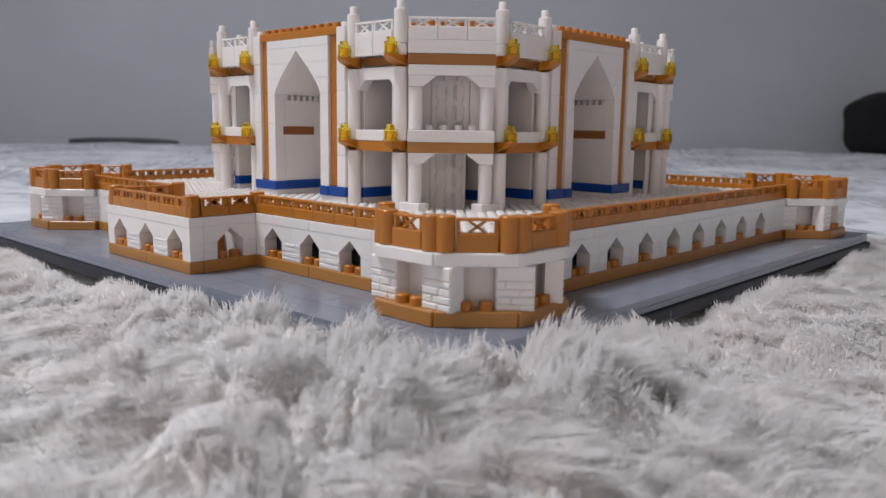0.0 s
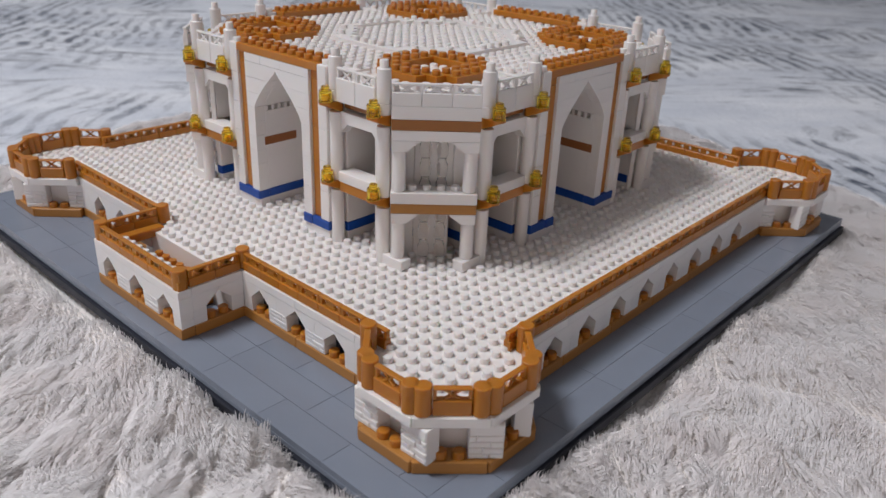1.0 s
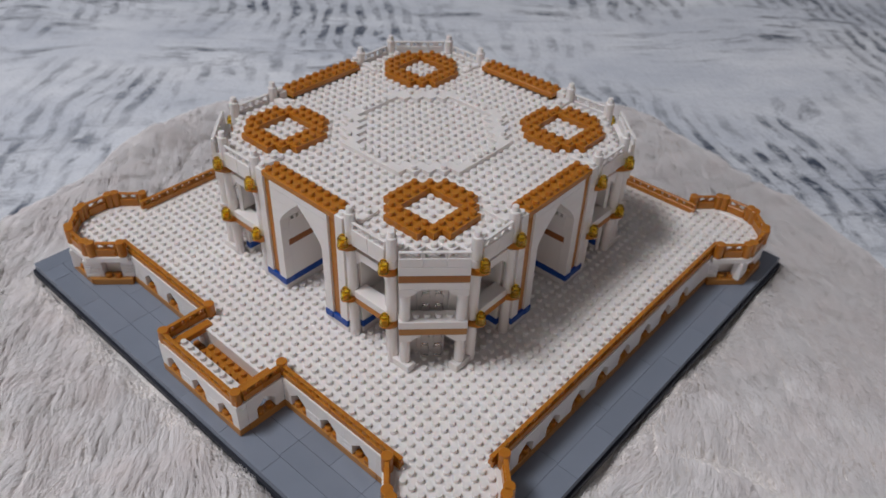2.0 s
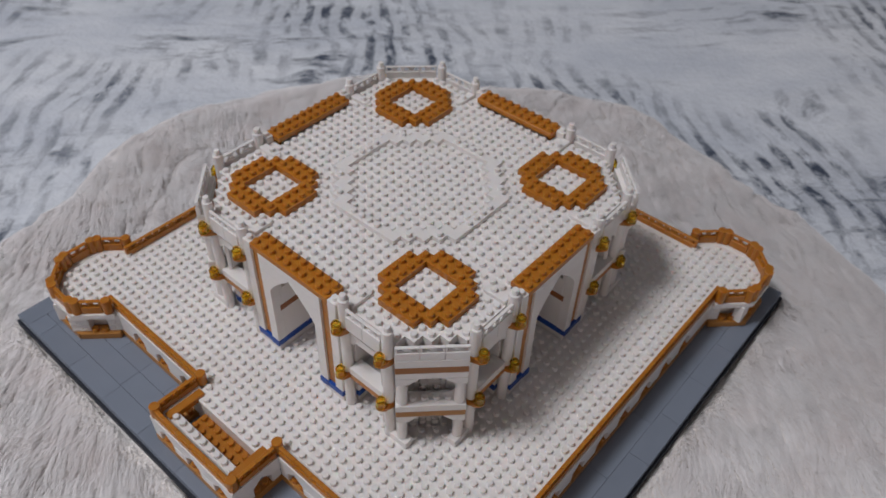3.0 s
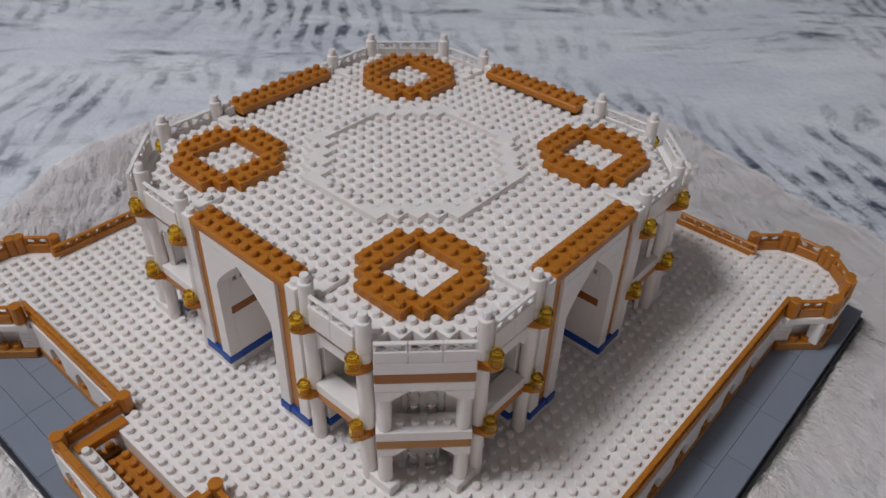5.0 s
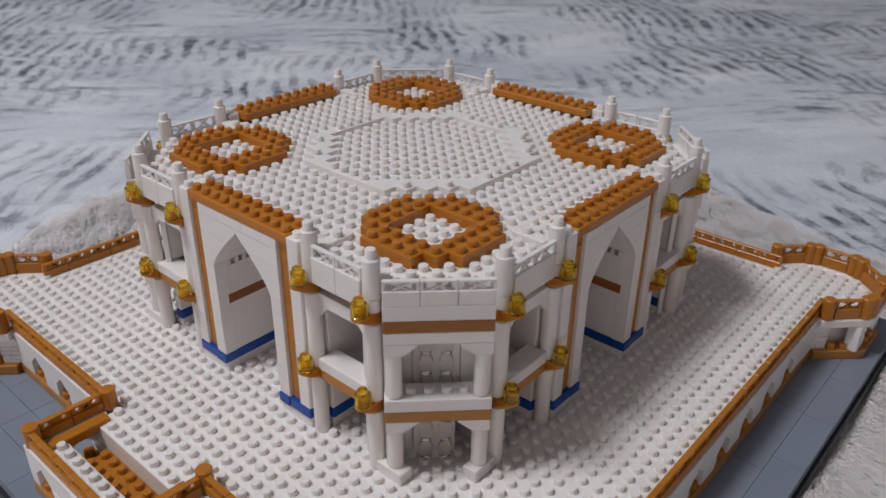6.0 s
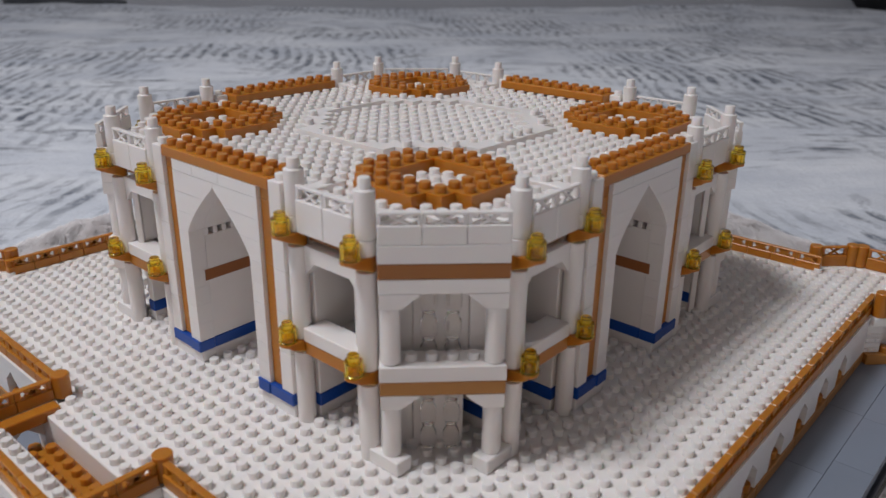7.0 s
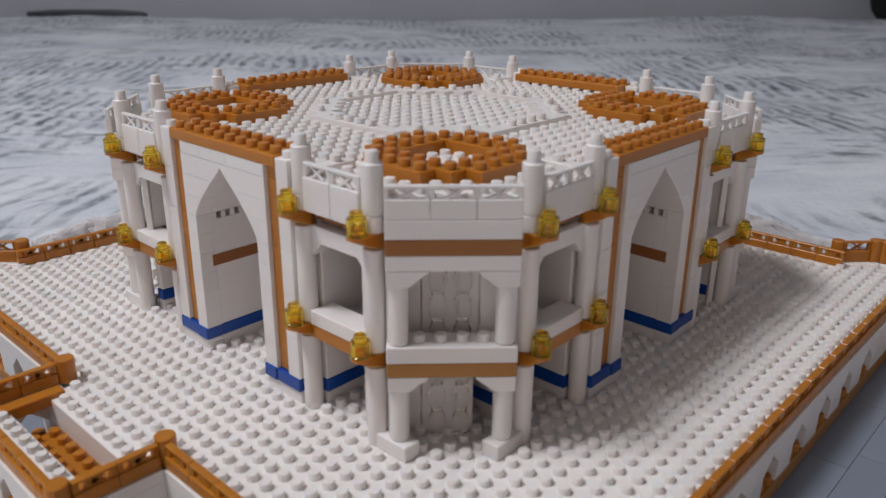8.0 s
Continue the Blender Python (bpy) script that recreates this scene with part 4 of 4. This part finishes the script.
def side_wall(turn):
    """One of the four fronts, in a frame in which it lies at y = -17."""
    m = HALL @ Matrix.Rotation(radians(turn), 4, "Z")
    front = part("front_wall", Solid().box(-3.95, 3.95, -11.0, -10.4, TOP, 16.0, 0.04), WHITE, hall, "white brick front with a tall pointed niche", m)
    # brick courses round the opening
    z, course = TOP + 1.4, 0
    while z < BAND - 0.05:
        e = min(z + 1.2, BAND)
        hs = [z + (e - z) * k / 5 + 0.006 for k in range(6)]
        hs[-1] = e - 0.006
        if niche_half(z) > 0.05:
            for sgn in (-1, 1):
                inner_edge = [(max(niche_half(h), 0.01), h) for h in hs]
                out = [(3.985, hs[0]), (3.985, hs[-1])]
                outline = out + inner_edge[::-1]
                if sgn < 0:
                    outline = [(-a, b) for a, b in outline][::-1]
                part("course_brick", Solid().slab(outline, -17, -16), WHITE, front)
        else:
            cuts = [-3.985, -1.0 - 0.9 * (course % 2), 1.4 - 0.8 * (course % 2), 3.985]
            for a, b in zip(cuts, cuts[1:]):
                part("course_brick", Solid().box(a + 0.006, b - 0.006, -17, -16, z + 0.006, e - 0.006, 0.015), WHITE, front)
        z, course = e, course + 1
    # vault behind the opening
    prof = [(niche_half(h), h) for h in np.linspace(SPRING, PEAK, 9)]
    vault = Solid()
    curve = [(-a, b) for a, b in prof] + [(a, b) for a, b in prof[::-1][1:]]
    n = len(curve)
    back_curve = [(a * 0.995, b - 0.01) for a, b in curve]
    verts = [(a, -16.0, b) for a, b in back_curve] + [(a, -11.0, b) for a, b in back_curve] + [(a * 1.25, -16.0, b + 0.5) for a, b in back_curve] + [(a * 1.25, -11.0, b + 0.5) for a, b in back_curve]
    faces = [(i, i + 1, n + i + 1, n + i) for i in range(n - 1)] + [(2 * n + i + 1, 2 * n + i, 3 * n + i, 3 * n + i + 1) for i in range(n - 1)]
    faces += [(i + 1, i, 2 * n + i, 2 * n + i + 1) for i in range(n - 1)]
    vault.add(verts, faces)
    part("vault", vault, WHITE, front)
    for sgn in (-1, 1):
        lo, hi = (3.0, 3.9) if sgn > 0 else (-3.9, -3.0)
        part("niche_side", Solid().box(lo, hi, -15.99, -11.01, 5.07, 11.75, 0.03).box(min(sgn * 3.82, sgn * 3.9), max(sgn * 3.82, sgn * 3.9), -15.99, -11.01, 11.75, 15.2, 0.02), WHITE, front)
        part("niche_foot", Solid().box(min(lo, sgn * 5.98), max(hi, sgn * 5.98), -16.95, -16.0, TOP, 4.32, 0.03).box(lo, hi, -15.99, -11.01, TOP, 4.32, 0.03), WHITE, front)
        blue = Solid().box(min(sgn * 2.96, sgn * 4.0), max(sgn * 2.96, sgn * 4.0), -17.12, -16.0, 4.33, 5.06, 0.05)
        blue.box(min(sgn * 4.02, sgn * 6.0), max(sgn * 4.02, sgn * 6.0), -17.06, -16.0, 4.33, 5.06, 0.05)
        part("plinth", blue, BLUE, front, "blue plinth bricks")
        part("plinth", Solid().box(lo - (0.04 if sgn > 0 else 0), hi + (0.04 if sgn < 0 else 0), -15.99, -11.01, 4.33, 5.06, 0.05), BLUE, front)
        bar_x = sgn * 2.97
        part("niche_bar", Solid().box(min(bar_x, sgn * 3.05), max(bar_x, sgn * 3.05), -16.2, -13.0, 8.9, 9.6, 0.02), BROWN, front)
        for k in range(8):
            part("niche_tooth", Solid().box(min(sgn * 3.0, sgn * 3.81), max(sgn * 3.0, sgn * 3.81), -15.98 + k * 0.62, -15.68 + k * 0.62, 11.76, 12.16, 0.02), WHITE, front)
        for me in strip_mesh:
            part("caramel_strip", me, CARAMEL, front, "", Matrix.Identity(4) if sgn > 0 else Matrix.Translation((-9.0 * U, 0, 0)))
        # pilaster beside the strip
        z = 5.07
        while z < 17.0:
            e = min(17.0, z + 2.4)
            s = Solid().box(min(sgn * 5.02, sgn * 5.98), max(sgn * 5.02, sgn * 5.98), -17, -16.0, z + 0.006, e - 0.006, 0.03)
            if e == 17.0:
                s.stud(sgn * 5.5, -16.5, 17.0)
            part("pilaster_brick", s, WHITE, front)
            z = e
    part("parapet_band", band_mesh, CARAMEL, front, "caramel parapet with two rows of studs")
    # bays on both sides, between the posts
    for sgn in (-1, 1):
        def bx(a, b, ya, yb, za, zb, c=0.04):
            return Solid().box(min(sgn * a, sgn * b), max(sgn * a, sgn * b), ya, yb, za, zb, c)

        part("bay_beam", bx(7.0, 11.02, -16.8, -16.0, 7.92, 8.66), CARAMEL, front)
        # Upper beam in darker tan: the shadow line below the rail is in its colour.
        part("bay_beam", bx(7.0, 11.02, -16.15, -15.6, 14.1, 14.66), TAN, front)
        part("bay_sill", bx(7.0, 11.02, -16.85, -15.4, 8.67, 9.45), WHITE, front)
        for k in (0, 1):
            part("bay_rail", bay_rail_mesh, WHITE, front, "", spot(sgn * (8.0 + 2.0 * k), -16.72, 14.7))
        outline = [(-2, 12.3), (-1.3, 13.05), (1.3, 13.05), (2, 12.3), (2, 13.89), (-2, 13.89)]
        part("bay_arch", Solid().slab([(sgn * 9 + a, b) for a, b in outline], -16.5, -15.7), WHITE, front)
        # side wall of the corner room, with its plinth
        part("room_wall", bx(6.1, 6.98, -15.95, -8.0, 5.07, 15.2), WHITE, front)
        part("room_wall", bx(6.1, 6.98, -15.95, -8.0, TOP, 4.32), WHITE, front)
        part("plinth", bx(6.1, 7.03, -15.97, -8.0, 4.33, 5.06), BLUE, front)
        # cross wall behind the outer post
        part("cross_wall", bx(10.4, 11.0, -15.9, -12.4, 5.07, 7.9), WHITE, front)
        part("cross_wall", bx(10.4, 11.0, -15.9, -12.4, TOP, 4.32), WHITE, front)
        part("cross_wall", bx(10.4, 11.0, -15.9, -12.4, 9.46, 13.88), WHITE, front)
        part("plinth", bx(10.36, 11.04, -15.95, -12.36, 4.33, 5.06), BLUE, front)
        part("roof_step", bx(6.05, 6.95, -15.9, -13.6, ROOF + 0.006, ROOF + 0.42).stud(sgn * 6.5, -14.4, ROOF + 0.42), WHITE, front)
    return front


for k in range(4):
    side_wall(90 * k)
    for s in (-11.5, -6.5, 6.5, 11.5):
        p = Matrix.Rotation(radians(90 * k), 3, "Z") @ Vector((s, -16.5, 0))
        post(p.x, p.y, 90 * k)
    # inner floor of the upper storey in the corner room
    c = Matrix.Rotation(radians(90 * k), 4, "Z")
    part("upper_floor", Solid().plate([(-15.7, -12.6), (-12.6, -15.7), (-7.0, -15.7), (-7.0, -7.0), (-15.7, -7.0)], 8.0, 8.6), WHITE, hall, "", HALL @ c)

chamfer_rail_mesh = lattice_piece(2.0, 0.92, 1.53, 0.4, 0.16, 0.17, 0.075).mesh("corner_rail", WHITE)
DIAG = 21.2


def corner_front(turn):
    """A slanting corner front with two open storeys, in a frame in which it lies at y = -DIAG."""
    m = HALL @ Matrix.Rotation(radians(turn), 4, "Z") @ Matrix.Translation((0, -DIAG * U, 0))
    body = part("corner_front", Solid().box(-3, 3, 0, 0.9, 14.69, 15.57, 0.03), WHITE, hall, "slanting corner front with arched openings on two storeys", m)
    for i in range(3):
        part("corner_rail", chamfer_rail_mesh, WHITE, body, "", spot(-2 + 2 * i, 0.22, 15.58))
    for z, colour, says in ((7.93, OCHRE, "ochre beam"), (13.94, TAN, "tan brown beam")):
        part("corner_beam", Solid().box(-3, 3, 0.0, 0.95, z, z + 0.73, 0.04), colour, body, says)
    sill = Solid().box(-3.02, 3.02, -0.04, 1.6, 8.67, 9.5, 0.05)
    sill.studs([(-1.5, 0.75), (-0.5, 0.75), (0.5, 0.75), (1.5, 0.75)], 9.5)
    part("corner_sill", sill, WHITE, body)
    part("corner_lintel", Solid().box(-2.98, 2.98, 0.0, 0.95, 13.22, 13.93, 0.03), WHITE, body)
    for sgn in (-1, 1):
        for z0, z1 in ((4.42, 7.17), (9.52, 12.44)):
            col = Solid().rod(sgn * 2.45, 0.5, z0, z1, 0.47, 0.04, 24)
            part("corner_column", col, WHITE, body)
            part("corner_jamb", Solid().box(min(sgn * 2.55, sgn * 2.97), max(sgn * 2.55, sgn * 2.97), 0.5, 1.3, z0 - 0.4, z1, 0.03), WHITE, body)
        for z0, z1 in ((7.18, 7.92), (12.45, 13.21)):
            outline = [(2.97, z0), (2.97, z1), (1.1, z1), (1.1, z1 - 0.06), (1.95, z0 + 0.02), (1.95, z0)]
            if sgn < 0:
                outline = [(-a, b) for a, b in outline][::-1]
            part("corner_spandrel", Solid().slab(outline, 0.0, 0.9), WHITE, body)
        # foot bricks follow the stud grid, at 45 degrees to this front
        grid = Matrix.Translation((sgn * 2.55, 0.55, 0)) @ Matrix.Rotation(radians(-45 * sgn), 4, "Z")
        part("column_foot", Solid().box(-0.5, 0.5, -1.0 if sgn < 0 else -1.0, 1.0, TOP + 0.01, 4.42, 0.05, grid), WHITE, body)
    # screen of clear round bricks before a pale back wall
    for k in range(-2, 7):
        x = -2.3 + 0.93 * k
        strip = Solid().box(x, x + 0.9, 2.2 + 0.06 * (k % 2), 2.6, 8.7, 13.9, 0.05)
        if k < 4:
            strip.box(x, min(x + 0.9, 1.2), 2.2 + 0.06 * (k % 2), 2.6, TOP, 7.9, 0.05)
        part("screen_strip", strip, WHITE, body)
    for z0 in (TOP + 0.3, 8.75):
        for x in (-0.62, 0.55):
            glass = Solid()
            z = z0
            for k in range(3):
                glass.lathe(x, 1.62, [(0.3, z), (0.4, z + 0.22), (0.44, z + 0.6), (0.4, z + 0.98), (0.29, z + 1.18), (0.29, z + 1.41)], 16)
                z += 1.42
            part("clear_column", glass, CLEAR, body, "clear round bricks in a stack")
    return body


for k in range(4):
    corner_front(45 + 90 * k)

# ---------------------------------------------------------------- things at the far end of the bed
def soft_block(name, a, b, z, w, d, h, material, label, category, seed):
    bm = bmesh.new()
    bmesh.ops.create_cube(bm, size=1.0)
    bmesh.ops.subdivide_edges(bm, edges=bm.edges[:], cuts=7, use_grid_fill=True)
    for v in bm.verts:
        p = v.co * 2
        q = Vector((p.x / (1 + 0.25 * (p.y ** 4 + p.z ** 4)), p.y / (1 + 0.25 * (p.x ** 4 + p.z ** 4)), p.z / (1 + 0.35 * max(0, p.z) * (p.x ** 4 + p.y ** 4))))
        q += q.normalized() * 0.06 * noise.noise(q * 1.7 + Vector((seed, 0, 0)))
        v.co = Vector((q.x * w / 2, q.y * d / 2, (q.z + 1) * h / 2)) * U
    me = bpy.data.meshes.new(name)
    bm.to_mesh(me)
    bm.free()
    me.materials.append(material)
    me.polygons.foreach_set("use_smooth", [True] * len(me.polygons))
    ob = new(name, me)
    ob.matrix_world = Matrix.Translation(at_view(a, b, z)) @ Matrix.Rotation(radians(-45), 4, "Z")
    return tagged(ob, label, category)


soft_block("bag", 372, 275, -2.2, 60, 36, 36, BLACK_CLOTH, "black cloth bag standing on the far end of the blanket", "bag", 3.0)
# Added strip that stands for the dark fold between blanket and wall.
soft_block("cushion", 368, -166, -3.6, 60, 12, 5.0, FOLD_DARK, "added dark strip for the shaded gap between bed and wall", "cushion", 8.0)

fur_rug()

# ---------------------------------------------------------------- grey tiles of the base
tile_cache = {}


def tile(xa, xb, ya, yb):
    size = (round(xb - xa, 2), round(yb - ya, 2))
    if size not in tile_cache:
        tile_cache[size] = Solid().plate([(sx * (size[0] / 2 - 0.016), sy * (size[1] / 2 - 0.016)) for sx, sy in ((-1, -1), (1, -1), (1, 1), (-1, 1))], -0.42, 0.0).mesh("tile", GREY)
    part("tile", tile_cache[size], GREY, under, "", spot((xa + xb) / 2, (ya + yb) / 2))


def tile_row(fixed0, fixed1, start, stop, length, along_x):
    k = start
    while k < stop - 0.05:
        e = min(stop, k + length)
        if along_x:
            tile(k, e, fixed0, fixed1)
        else:
            tile(fixed0, fixed1, k, e)
        k = e


tile_row(y0, y0 + 2.2, x0, x1, 6, True)
tile_row(y0 + 2.2, y0 + 4.4, x0 + 2.2, x1 - 2.2, 8, True)
tile_row(y1 - 2.2, y1, x0, x1, 6, True)
tile_row(y1 - 4.4, y1 - 2.2, x0 + 2.2, x1 - 2.2, 8, True)
tile_row(x0, x0 + 2.2, y0 + 2.2, y1 - 2.2, 6, False)
tile_row(x0 + 2.2, x0 + 4.4, y0 + 4.4, y1 - 4.4, 8, False)
tile_row(x0 + 4.4, x0 + 7.0, y0 + 4.4, y1 - 4.4, 4, False)
tile_row(x1 - 2.2, x1, y0 + 2.2, y1 - 2.2, 6, False)
tile_row(x1 - 4.4, x1 - 2.2, y0 + 4.4, y1 - 4.4, 8, False)
